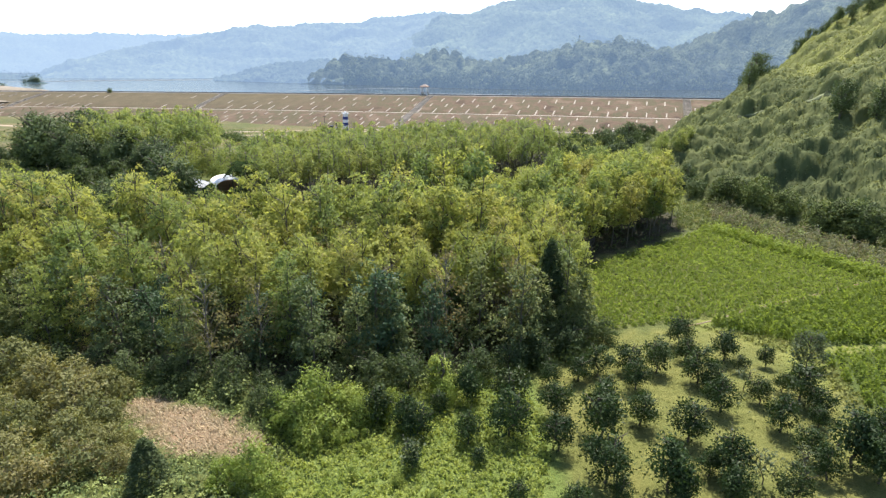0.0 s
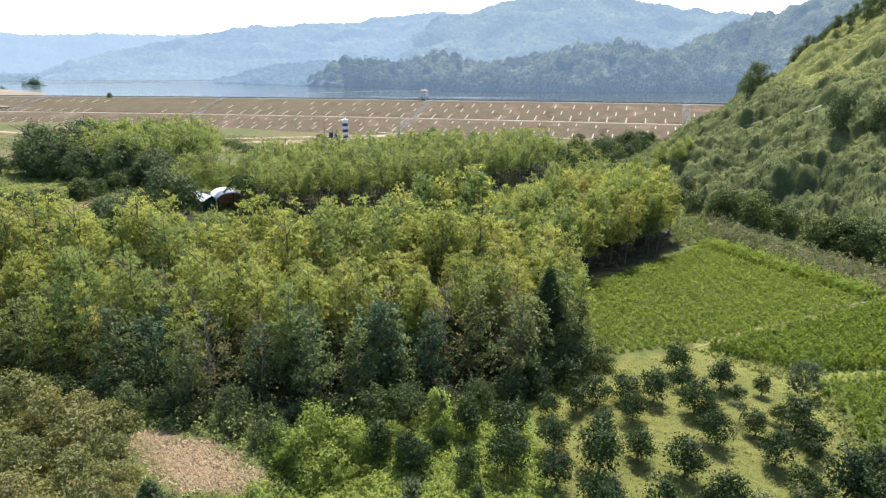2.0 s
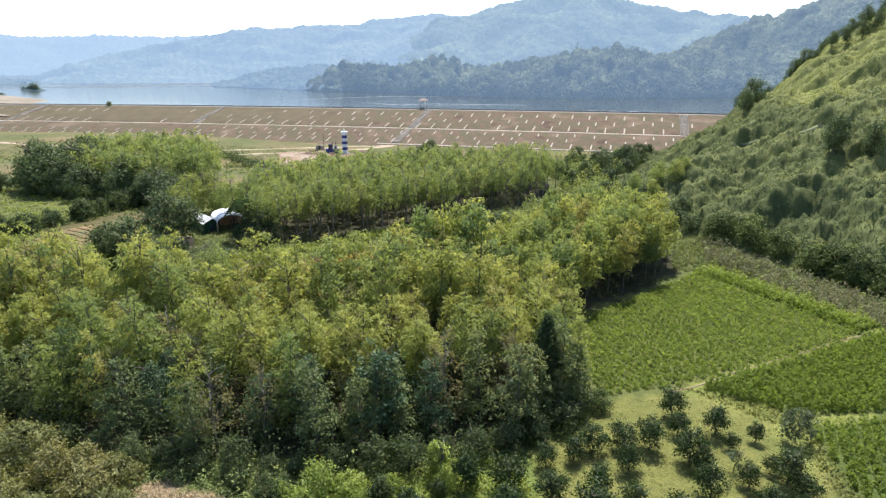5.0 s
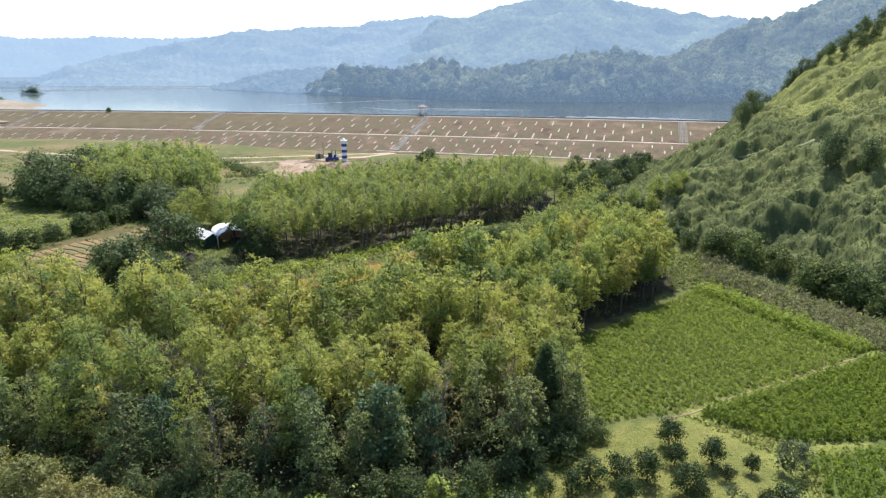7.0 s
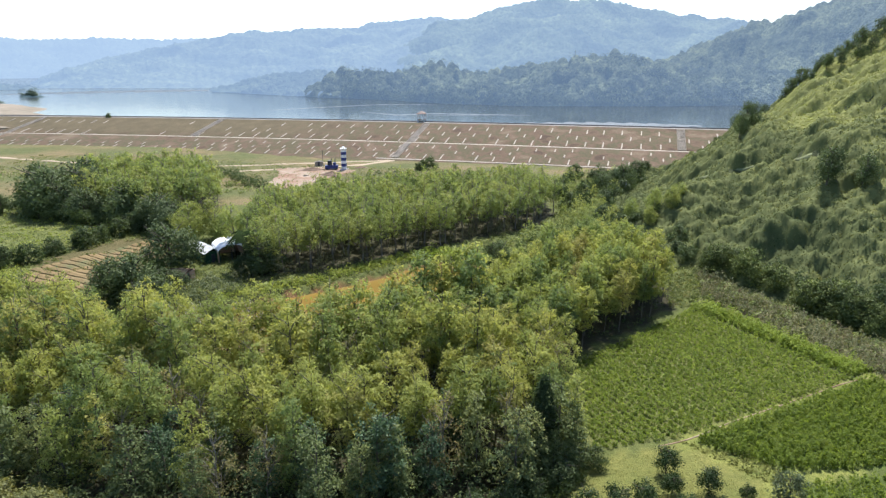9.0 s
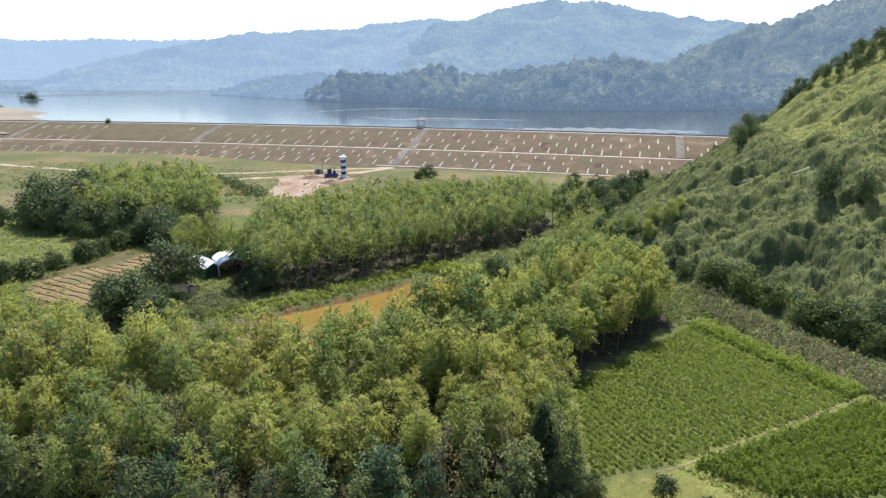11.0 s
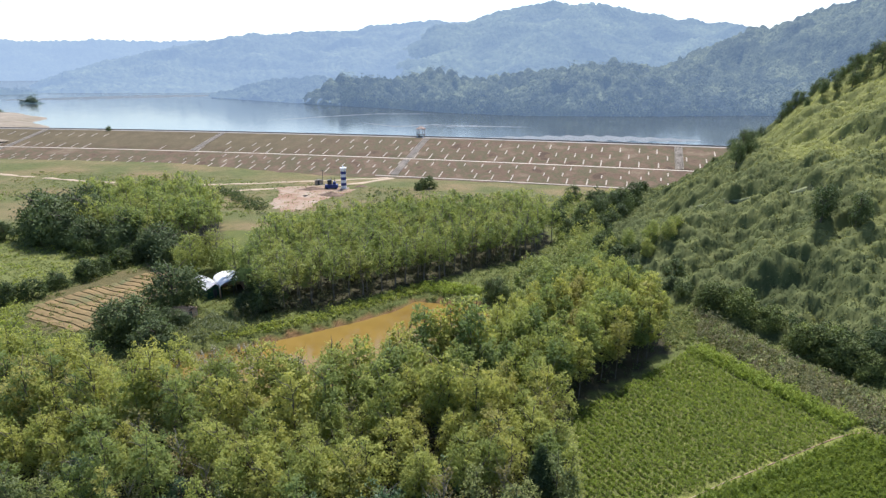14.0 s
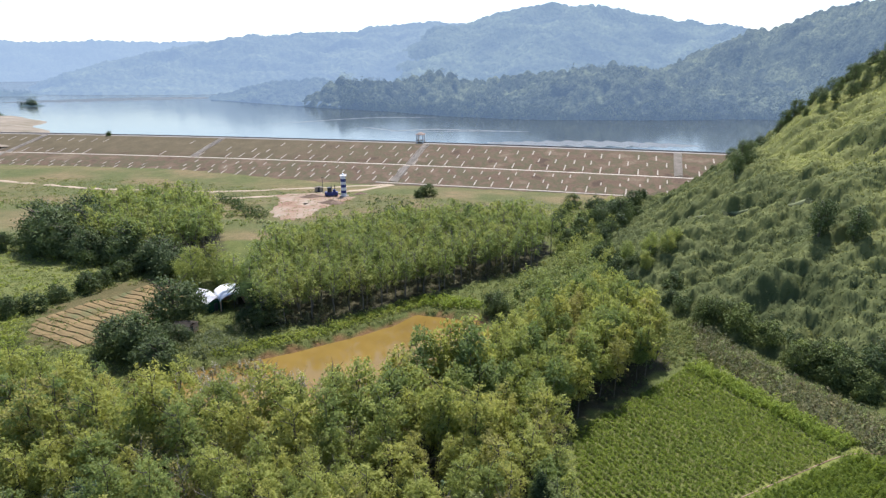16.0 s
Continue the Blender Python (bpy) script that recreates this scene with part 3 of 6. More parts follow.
# drain slabs
bm = bmesh.new()
box(bm, -0.3, 0.3, -3.7, 3.7, -0.25, 0.12, 0.04)
slab_mesh = bpy.data.meshes.new("drain_slab")
bm.to_mesh(slab_mesh)
bm.free()
slab_mesh.materials.append(SLAB)
slope_angle = math.atan(2.15 / 10)
rs = random.Random(4)
for row, (o, half, fit_) in enumerate(((8.5, 0, 0.85), (18.5, 4.2, 0.75), (27.6, 1.0, 1.0), (39.5, 5.0, 0.55), (46.0, 2.0, 0.5), (52.6, 4.6, 0.9))):
    for x in np.arange(-300 + half, 150, 8.4):
        if (row in (1, 3) and x < -130) or rs.random() < (0.85 if row < 3 and -200 < x < -75 and (row != 2 or x < -110) else 0.05):
            continue
        c, a, d = dam_frame(float(x) + rs.uniform(-0.4, 0.4))
        oo = o + rs.uniform(-0.7, 0.7)
        p = c + d * oo
        ob = under("drain_slab", slab_mesh, dam)
        flip = Matrix.Rotation(math.atan2(a.y, a.x), 4, "Z")
        ob.matrix_world = Matrix.Translation((p.x, p.y, face_z(oo) + 0.05)) @ Matrix.Rotation(slope_angle, 4, a) @ flip @ Matrix.Diagonal((1, fit_ * rs.uniform(0.85, 1.1), 1, 1))

# ---- lake ----
lv, lf = [], []
LX = np.linspace(-3600, 900, 91)
for x in LX:
    y0 = crest_y(max(-560.0, min(180.0, float(x)))) + 4
    for y in np.linspace(y0, 3700, 40):
        lv.append((x, y, WATER))
for i in range(len(LX) - 1):
    for j in range(39):
        lf.append([i * 40 + j, (i + 1) * 40 + j, (i + 1) * 40 + j + 1, i * 40 + j + 1])
lake = new("lake_water", mesh("lake_water", lv, lf, LAKE, True))
tagged(lake, "calm blue-grey reservoir water behind the dam", "water", kind="structure")


# ---- far hills ----
def far_hill(name, az, shore, top, el, material, label, rows=60, step=0.09, relief=1.0, seed=0, tree_size=12.0, near=1.15, tall=0.8):
    """A wooded range: from its shore up to a ridge seen at the given heights, then down behind."""
    A = np.arange(az[0], az[-1], step)
    S, E = np.interp(A, az, shore), np.interp(A, az, el)
    T = np.interp(A, az, top)
    E = E + 0.025 * np.sin(A * 3.1 + seed) + 0.02 * np.sin(A * 8.3 + seed)
    zt = 40 + T * np.tan(np.radians(E))
    U = np.concatenate([np.linspace(0, 1, rows) ** near, [1.04, 1.12, 1.3]])
    a, u = np.meshgrid(np.radians(A), U)
    r = S + (T - S) * u
    x, y = r * np.sin(a), r * np.cos(a)
    prof = np.where(u <= 1, 0.55 * u + 0.45 * u * u * (3 - 2 * u), np.clip(1 - (u - 1) * 2.5, 0.2, 1))
    z = 4 + (zt - 4) * prof
    bell = np.clip(u * (1.05 - u) * 4, 0, 1) * np.clip((zt - 6) / 30, 0, 1)
    z = z + bell * relief * (wave(x, y, 420, seed + 1) * 16 + wave(x, y, 170, seed + 2) * 8)
    z = z + canopy(x, y, tree_size, tree_size * tall, seed) * np.clip(u * 30, 0, 1) * np.clip((zt - 5) / 14, 0, 1)
    z = np.where((zt > 8.6) & (u > 0.015) & (u < 1.1), np.maximum(z, 8.5), z)
    n, k = len(U), len(A)
    v = np.stack([x.ravel(), y.ravel(), z.ravel()], axis=1)
    i = np.arange(n * k).reshape(n, k)
    f = np.stack([i[:-1, :-1], i[:-1, 1:], i[1:, 1:], i[1:, :-1]], axis=-1).reshape(-1, 4)
    return tagged(new(name, mesh(name, v, f, material, False)), label, "hill", kind="structure")


# haze glow of each range: its air colour and share
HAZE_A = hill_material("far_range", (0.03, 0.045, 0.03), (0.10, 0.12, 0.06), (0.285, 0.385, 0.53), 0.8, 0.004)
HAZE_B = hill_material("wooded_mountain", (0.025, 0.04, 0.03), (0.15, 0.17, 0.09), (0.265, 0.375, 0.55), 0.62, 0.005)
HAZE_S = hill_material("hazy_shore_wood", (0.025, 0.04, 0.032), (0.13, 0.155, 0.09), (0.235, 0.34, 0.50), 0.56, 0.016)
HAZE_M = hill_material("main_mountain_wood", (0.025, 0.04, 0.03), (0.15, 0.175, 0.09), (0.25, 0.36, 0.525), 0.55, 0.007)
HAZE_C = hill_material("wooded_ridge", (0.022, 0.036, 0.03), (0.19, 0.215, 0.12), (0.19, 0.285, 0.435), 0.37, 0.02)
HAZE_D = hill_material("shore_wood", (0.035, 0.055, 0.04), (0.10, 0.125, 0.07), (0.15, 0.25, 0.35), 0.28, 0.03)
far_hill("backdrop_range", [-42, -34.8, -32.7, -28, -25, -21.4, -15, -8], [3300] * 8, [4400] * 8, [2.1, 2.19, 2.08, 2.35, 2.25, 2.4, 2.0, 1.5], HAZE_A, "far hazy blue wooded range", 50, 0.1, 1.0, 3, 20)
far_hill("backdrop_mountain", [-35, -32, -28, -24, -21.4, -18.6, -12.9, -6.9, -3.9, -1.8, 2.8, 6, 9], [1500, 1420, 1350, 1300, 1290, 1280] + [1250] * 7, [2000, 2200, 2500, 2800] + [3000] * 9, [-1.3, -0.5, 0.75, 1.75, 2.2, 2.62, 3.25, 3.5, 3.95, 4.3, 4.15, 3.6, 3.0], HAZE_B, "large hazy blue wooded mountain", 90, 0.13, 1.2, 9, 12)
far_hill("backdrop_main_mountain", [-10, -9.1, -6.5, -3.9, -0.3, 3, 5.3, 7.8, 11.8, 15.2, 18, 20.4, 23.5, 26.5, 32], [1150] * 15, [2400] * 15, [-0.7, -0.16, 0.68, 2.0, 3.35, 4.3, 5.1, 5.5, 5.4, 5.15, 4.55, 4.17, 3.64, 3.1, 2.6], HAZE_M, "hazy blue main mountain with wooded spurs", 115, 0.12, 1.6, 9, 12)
SHORE_AZ = [-21.5, -20.3, -15.8, -11.3, -4, 0.4, 4.4, 6.6, 11.9, 16.8, 19.3, 27.5, 36, 42]
SHORE_R = [1080, 1033, 900, 786, 690, 622, 600, 581, 582, 592, 596, 649, 670, 680]
SPUR_AZ = [-21.5, -20.3, -17, -15.3, -11.2, -9, -7]
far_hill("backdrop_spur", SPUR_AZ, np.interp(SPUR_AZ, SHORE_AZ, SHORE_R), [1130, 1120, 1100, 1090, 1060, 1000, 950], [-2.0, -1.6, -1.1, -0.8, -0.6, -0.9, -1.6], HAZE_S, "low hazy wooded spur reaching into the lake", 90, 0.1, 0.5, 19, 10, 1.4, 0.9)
# lighter green puts sunlight into the crowns, with the haze glow too
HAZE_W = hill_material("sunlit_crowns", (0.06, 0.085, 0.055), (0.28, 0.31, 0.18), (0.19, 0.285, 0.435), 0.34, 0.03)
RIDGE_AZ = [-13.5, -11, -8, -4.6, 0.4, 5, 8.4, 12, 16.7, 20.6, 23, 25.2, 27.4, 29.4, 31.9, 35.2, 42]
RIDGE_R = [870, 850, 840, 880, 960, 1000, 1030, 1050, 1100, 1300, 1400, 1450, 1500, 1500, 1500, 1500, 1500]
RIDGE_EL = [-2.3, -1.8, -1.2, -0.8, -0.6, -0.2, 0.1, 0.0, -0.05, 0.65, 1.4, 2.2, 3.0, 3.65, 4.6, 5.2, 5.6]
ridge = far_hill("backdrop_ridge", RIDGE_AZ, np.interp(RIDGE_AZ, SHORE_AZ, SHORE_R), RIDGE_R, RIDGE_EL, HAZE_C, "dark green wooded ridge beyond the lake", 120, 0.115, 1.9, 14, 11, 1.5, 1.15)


# ---- plants: kinds ----
def limb_curve(rng, a, b, sway, n=5):
    a, b = np.array(a, float), np.array(b, float)
    t = np.linspace(0, 1, n)[:, None]
    p = a + (b - a) * t
    p[1:-1] += rng.normal(size=(n - 2, 3)) * sway
    return p


def tree_meshes(name, rng, height, crown_from, radius, leaf, clumps, per_clump, leaf_mat, bark, trunk_r=0.12, limbs=7, shape=0.6, clump_r=0.7, up=0.5, crown=0.0, flat=1.0, dome=1.3):
    """Trunk with limbs, and a crown of leaf clumps that sit round the limb ends."""
    top = np.array([rng.normal() * 0.25, rng.normal() * 0.25, height * 0.93])
    pts = limb_curve(rng, (0, 0, -0.3), top, 0.12)
    tv, tf = tube(pts, np.linspace(trunk_r, trunk_r * 0.25, len(pts)), 7)
    tf = tf.tolist()
    for k in range(limbs):
        h = crown_from + (height * 0.85 - crown_from) * (k + rng.uniform(0, 0.9)) / limbs
        base = np.array([np.interp(h, pts[:, 2], pts[:, i]) for i in range(2)] + [h])
        w = rng.uniform(0, 2 * math.pi)
        rr = radius * rng.uniform(0.55, 0.95)
        end = base + np.array([math.cos(w) * rr, math.sin(w) * rr, radius * rng.uniform(0.5, 1.1)])
        end[2] = min(end[2], height * 0.97)
        tv, tf = branch(tv, tf, base, limb_curve(rng, base + (end - base) * 0.12, end, 0.08, 4), np.linspace(trunk_r * 0.45, trunk_r * 0.1, 4))
    cs = []
    la, lb, lc = rng.uniform(0, 2 * math.pi, 3)
    while len(cs) < clumps:
        p = rng.uniform(-1, 1, 3)
        q = (p[2] + 1) / 2
        wide = math.sin(math.pi * min(1, q ** shape * 0.86 + 0.1)) ** 0.7
        th_ = math.atan2(p[1], p[0])
        wide *= 0.98 + 0.2 * math.sin(2 * th_ + la + 3 * q) + 0.16 * math.sin(3 * th_ + lb - 5 * q) + 0.1 * math.sin(5 * q * math.pi + lc)
        if math.hypot(p[0], p[1]) < wide and (math.hypot(p[0], p[1]) > 0.45 * wide or q > 0.7 or rng.random() < 0.3):
            c = np.array([p[0] * radius, p[1] * radius, crown_from + q * (height - crown_from)])
            cs.append(c)
    cs = np.array(cs)
    cen = np.repeat(cs, per_clump, axis=0)
    off = rng.normal(size=cen.shape) * clump_r * 0.55 * np.array([1, 1, flat])
    off[:, 2] -= (1 - flat) * 0.6 * (off[:, 0] ** 2 + off[:, 1] ** 2) / clump_r
    way = off / (np.linalg.norm(off, axis=1)[:, None] + 1e-6)
    mid = np.array([0, 0, (height + crown_from) / 2])
    whole = (cen - mid) / np.array([radius, radius, (height - crown_from) / 2])
    lv_, lf_ = leaves(cen + off, leaf, leaf * 0.55, rng, way * 0.6, up, way + crown * whole, dome)
    crown_me = mesh("crown", lv_, lf_, leaf_mat)
    crown_me.attributes.new("tone", "FLOAT", "POINT").data.foreach_set("value", np.repeat(rng.uniform(0, 0.16, clumps), per_clump * 3).astype(np.float32))
    return mesh("trunk", tv, tf, bark, True), crown_me


def stand(name, protos, xs, ys, rng, scale, spread, label):
    """The further trees of a wood as one piece of stuff, each with its own size, turn and tone."""
    vs, fs, ts, mi, k = [], [], [], [], 0
    protos = [p if isinstance(p, tuple) else (p.children[0].data, p.children[1].data) for p in protos]
    mats = [protos[0][0].materials[0], protos[0][1].materials[0]]
    store = []
    for p in protos:
        both = []
        for j, me in enumerate(p):
            co = np.zeros(len(me.vertices) * 3, dtype=np.float32)
            me.vertices.foreach_get("co", co)
            tris = []
            for q in me.polygons:
                w = list(q.vertices)
                tris += [[w[0], w[i], w[i + 1]] for i in range(1, len(w) - 1)]
            both.append((co.reshape(-1, 3), np.array(tris)))
        store.append(both)
    zs = land(xs, ys)
    for x, y, z in zip(xs, ys, zs):
        both = store[int(rng.integers(len(store)))]
        w, s = rng.uniform(0, 2 * math.pi), scale * rng.uniform(1 - spread, 1 + spread)
        R = np.array([[math.cos(w), math.sin(w), 0], [-math.sin(w), math.cos(w), 0], [0, 0, 1]]) * s
        tone = rng.uniform(0, 1)
        for j, (co, tris) in enumerate(both):
            vs.append(co @ R + np.array([x, y, z - 0.05]))
            fs.append(tris + k)
            ts.append(np.full(len(co), tone))
            mi.append(np.full(len(tris), j))
            k += len(co)
    me = mesh(name, np.concatenate(vs), np.concatenate(fs), mats[0])
    me.materials.append(mats[1])
    me.polygons.foreach_set("material_index", np.concatenate(mi).astype(np.int32))
    me.attributes.new("tone", "FLOAT", "POINT").data.foreach_set("value", np.concatenate(ts).astype(np.float32))
    return tagged(new(name, me), label, "wood", kind="stuff")


def tree(name, meshes, label, group="", category="tree"):
    root = new(name)
    under("trunk", meshes[0], root)
    under("crown", meshes[1], root)
    return tagged(root, label, category, group)


def plant(proto, x, y, rng, scale=1.0, spread=0.15, z=None):
    s = scale * rng.uniform(1 - spread, 1 + spread)
    z = land_at(x, y) if z is None else z
    ob = copy_thing(proto, pose(x, y, z - 0.05, rng.normal() * 1.5, rng.normal() * 1.5, rng.uniform(0, 360)))
    ob.scale = (s * rng.uniform(0.9, 1.1), s * rng.uniform(0.9, 1.1), s)
    return ob


def put(proto, x, y, rng, scale=1.0):
    """Set the first of a kind itself on the ground."""
    proto.matrix_basis = pose(x, y, land_at(x, y) - 0.05, 0, 0, rng.uniform(0, 360)) @ Matrix.Scale(scale, 4)
    return proto


def grow(protos, xs, ys, rng, scale=1.0, spread=0.15):
    """Stand the first of each kind at the first places, and copies at the others."""
    for i, (x, y) in enumerate(zip(xs, ys)):
        if i < len(protos):
            put(protos[i], float(x), float(y), rng, scale)
        else:
            plant(protos[int(rng.integers(len(protos)))], float(x), float(y), rng, scale, spread)


# ---- the front rubber grove ----
r1 = np.random.default_rng(21)
FRONT_LABEL, FRONT_GROUP = "slender rubber tree with yellow-green leaves in a dense grove", "rubber trees of the front grove"
rubber, rubber_low = [], []
for k in range(5):
    ms = tree_meshes("rubber", r1, r1.uniform(9.8, 11.8), 3.2 + r1.uniform(0, 1.4), r1.uniform(1.7, 2.2), 0.31, 122, 19, RUBBER, BARK, 0.11, 9, 0.68, 0.5, 3.4, 0.3, 0.5, 0.9)
    rubber.append(tree("rubber_tree", ms, FRONT_LABEL, FRONT_GROUP))
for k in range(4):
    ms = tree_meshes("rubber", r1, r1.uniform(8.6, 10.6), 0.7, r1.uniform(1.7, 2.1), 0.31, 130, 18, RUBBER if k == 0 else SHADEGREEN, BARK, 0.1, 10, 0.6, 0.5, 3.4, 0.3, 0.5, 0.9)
    rubber_low.append(tree("rubber_tree", ms, "green tree leafy to near the ground at the grove's front, most painted shade-dark", FRONT_GROUP))
thinning = []
for k in range(3):
    ms = tree_meshes("rubber", r1, r1.uniform(9.4, 10.8), 2.2, r1.uniform(1.7, 2.1), 0.27, 62, 15, THINBROWN, GREYBARK, 0.1, 22, 0.66, 0.6, 1.4, 0.2, 0.6)
    thinning.append(tree("rubber_tree", ms, "rubber tree with a thinning brownish crown and bare twigs", FRONT_GROUP))
broad = []
for k in range(2):
    ms = tree_meshes("broadleaf", r1, r1.uniform(9.6, 10.4), 1.2, r1.uniform(2.3, 2.7), 0.36, 84, 30, BLUEGREEN, BARK, 0.16, 10, 0.6, 0.75, 1.6, 0.7, 0.55)
    broad.append(tree("broadleaf_tree", ms, "dark blue-green broadleaf tree among the rubber trees", "dark broadleaf trees in the grove"))
gx, gy = scatter(GROVE, 3.0, r1, 0.36, 18, 3.9)
order = np.argsort(gy - 0.25 * np.abs(gx))
gx, gy = gx[order], gy[order]
kind = r1.random(len(gx))
high = (gx < 8) & (gy > np.interp(gx, [-105, -42, 8], [76, 66, 64]))
fore = gy - np.interp(gx, [-105, -70, -43, -28, -9, 6, 15.5, 20], [66, 58, 52.5, 46.5, 46, 49, 56, 40]) < 5.5
near = (np.arange(len(gx)) < 270) | fore
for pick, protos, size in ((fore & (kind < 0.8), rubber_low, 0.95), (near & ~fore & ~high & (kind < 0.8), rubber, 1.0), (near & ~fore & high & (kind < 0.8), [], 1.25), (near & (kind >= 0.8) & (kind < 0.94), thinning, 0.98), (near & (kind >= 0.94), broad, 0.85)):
    mixed = r1.permutation(int(pick.sum()))
    if protos:
        grow(protos, gx[pick][mixed], gy[pick][mixed], r1, size, 0.16)
    else:
        for x, y in zip(gx[pick], gy[pick]):
            plant(rubber[int(r1.integers(len(rubber)))], float(x), float(y), r1, size, 0.12)
for x, y, size in ((-6.2, 49.8, 1.0), (-5.0, 51.6, 0.9), (-16.5, 50.0, 0.7)):
    plant(broad[0], x, y, r1, size, 0.04)
rubber_back = []
for k in range(4):
    ms = tree_meshes("rubber", r1, r1.uniform(9.8, 11.8), 4.0, r1.uniform(1.7, 2.2), 0.4, 112, 16, RUBBER, BARK, 0.11, 5, 0.68, 0.55, 3.4, 0.3, 0.5, 0.9)
    rubber_back.append((ms[0], ms[1]))
gx, gy = gx[~near], gy[~near]
k_ = gx < 6
stand("rubber_grove_behind", rubber_back, gx[k_], gy[k_], r1, 1.33, 0.17, "rubber trees behind the grove's front rows")
stand("rubber_grove_end", rubber_back, gx[~k_], gy[~k_], r1, 1.02, 0.15, "rubber trees at the grove's far end")

# ---- the second grove ----
rubber2 = []
for k in range(4):
    ms = tree_meshes("rubber", r1, r1.uniform(10.6, 12.2), 4.0, r1.uniform(1.9, 2.4), 0.44, 62, 16, RUBBER_FAR, GREYBARK, 0.16, 9, 0.75, 0.62, 3.2, 0.4, 0.6, 0.9)
    rubber2.append(tree("rubber_tree", ms, "young rubber tree with light green crown in a plantation block", "rubber trees of the back grove"))
rubber_far = []
for k in range(3):
    ms = tree_meshes("rubber", r1, r1.uniform(10.5, 12), 4.4, r1.uniform(2.2, 2.7), 0.58, 40, 13, RUBBER_FAR, GREYBARK, 0.12, 4, 0.7, 0.75, 3.2, 0.5, 0.6, 0.9)
    rubber_far.append((ms[0], ms[1]))
gx, gy = scatter(GROVE2, 3.4, r1, 0.36, 30, 4.2)
order = np.argsort(gy - 0.6 * gx)
gx, gy = gx[order], gy[order]
grow(rubber2, gx[:60], gy[:60], r1, 1.0, 0.15)
light = tree("light_tree", tree_meshes("light", r1, 11.0, 1.4, 4.0, 0.44, 150, 26, RUBBER_FAR, GREYBARK, 0.2, 10, 0.6, 0.95, 1.8, 0.9, 0.6, 1.8), "broad light green tree behind the sheds", "light green trees by the sheds")
put(light, -61.5, 142.5, r1, 1.0)
for x, y, size in ((-57.0, 147.0, 1.0), (-65.0, 147.5, 0.85), (-54.0, 143.0, 0.7)):
    plant(light, x, y, r1, size, 0.05)
stand("rubber_plantation", rubber2, gx[60:170], gy[60:170], r1, 1.0, 0.15, "young rubber plantation beyond the pond")
stand("rubber_plantation_behind", rubber_far, gx[170:], gy[170:], r1, 1.0, 0.15, "further rows of the young rubber plantation")
gx, gy = scatter(GROVE3, 3.8, r1, 0.36, 20, 4.6)
stand("rubber_block", rubber_far, gx, gy, r1, 1.2, 0.17, "block of young rubber trees near the dam meadow")

# ---- orchard ----
fruit = []
for k in range(5):
    ms = tree_meshes("fruit", r1, 3.0, 0.75, r1.uniform(0.95, 1.2), 0.19, 64, 32, ORCHARD, BARK, 0.08, 7, 0.62, 0.42, 1.0, 0.9, 0.8, 1.6)
    fruit.append(tree("fruit_tree", ms, "small dark green fruit tree standing in orchard grass", "fruit trees of the orchard"))
ROW_1 = [(2.2, 42.4, 3.1), (5.4, 41.9, 3.4), (4.9, 37.4, 3.5), (1.8, 36.8, 2.4), (-0.3, 40.8, 1.8), (-5.2, 39.4, 3.2), (-2.7, 38.5, 2.8), (-1.8, 37.8, 2.7), (-2.1, 34.2, 1.8), (2.4, 34.5, 1.3), (4.7, 30.9, 1.7), (9.1, 45.1, 2.4), (8.9, 40.4, 2.8), (8.1, 35.9, 2.8), (11.8, 46.0, 2.5)]
ROW_2 = [(13.7, 47.1, 2.8), (12.7, 41.4, 2.9), (11.5, 37.6, 3.8), (10.6, 32.7, 3.6), (16.5, 47.6, 2.7), (16.2, 44.4, 2.5), (14.9, 39.2, 2.9), (19.0, 47.5, 3.0), (23.3, 53.4, 3.1), (22.7, 50.1, 2.5), (22.0, 45.6, 3.3), (22.7, 44.5, 2.3), (26.3, 50.1, 2.9), (26.6, 47.5, 1.7), (29.4, 48.6, 2.1), (21.8, 40.9, 3.1), (25.5, 42.1, 2.4), (25.0, 38.2, 3.0)]
ROW_3 = [(29.0, 42.5, 3.4), (29.3, 40.4, 2.5), (28.3, 43.8, 1.8), (17.7, 37.0, 3.3), (14.5, 31.7, 3.7), (18.9, 32.8, 3.4), (17.5, 33.2, 2.0), (21.9, 30.9, 2.5), (25.2, 35.0, 2.5), (25.3, 32.8, 2.6), (28.3, 38.9, 1.7), (27.9, 34.2, 4.0), (28.4, 32.5, 3.6), (15.0, 30.7, 2.5), (18.2, 30.7, 2.5), (11.1, 30.7, 1.7), (31, 36, 3.2), (8, 29.5, 2.2)]
for i, (x, y, h) in enumerate(ROW_1 + ROW_2 + ROW_3):
    if i < 5:
        put(fruit[i], x, y, r1, h / 2.75)
    else:
        plant(fruit[int(r1.integers(5))], x, y, r1, h / 2.75, 0.06)


# ---- shrubs, as things ----
def shrub_meshes(rng, height, radius, leaf, clumps, per, leaf_mat):
    return tree_meshes("shrub", rng, height, 0.15, radius, leaf, clumps, per, leaf_mat, BARK, 0.06, 6, 0.5, height * 0.15, 1.2, 1.1, 0.75, 1.8)


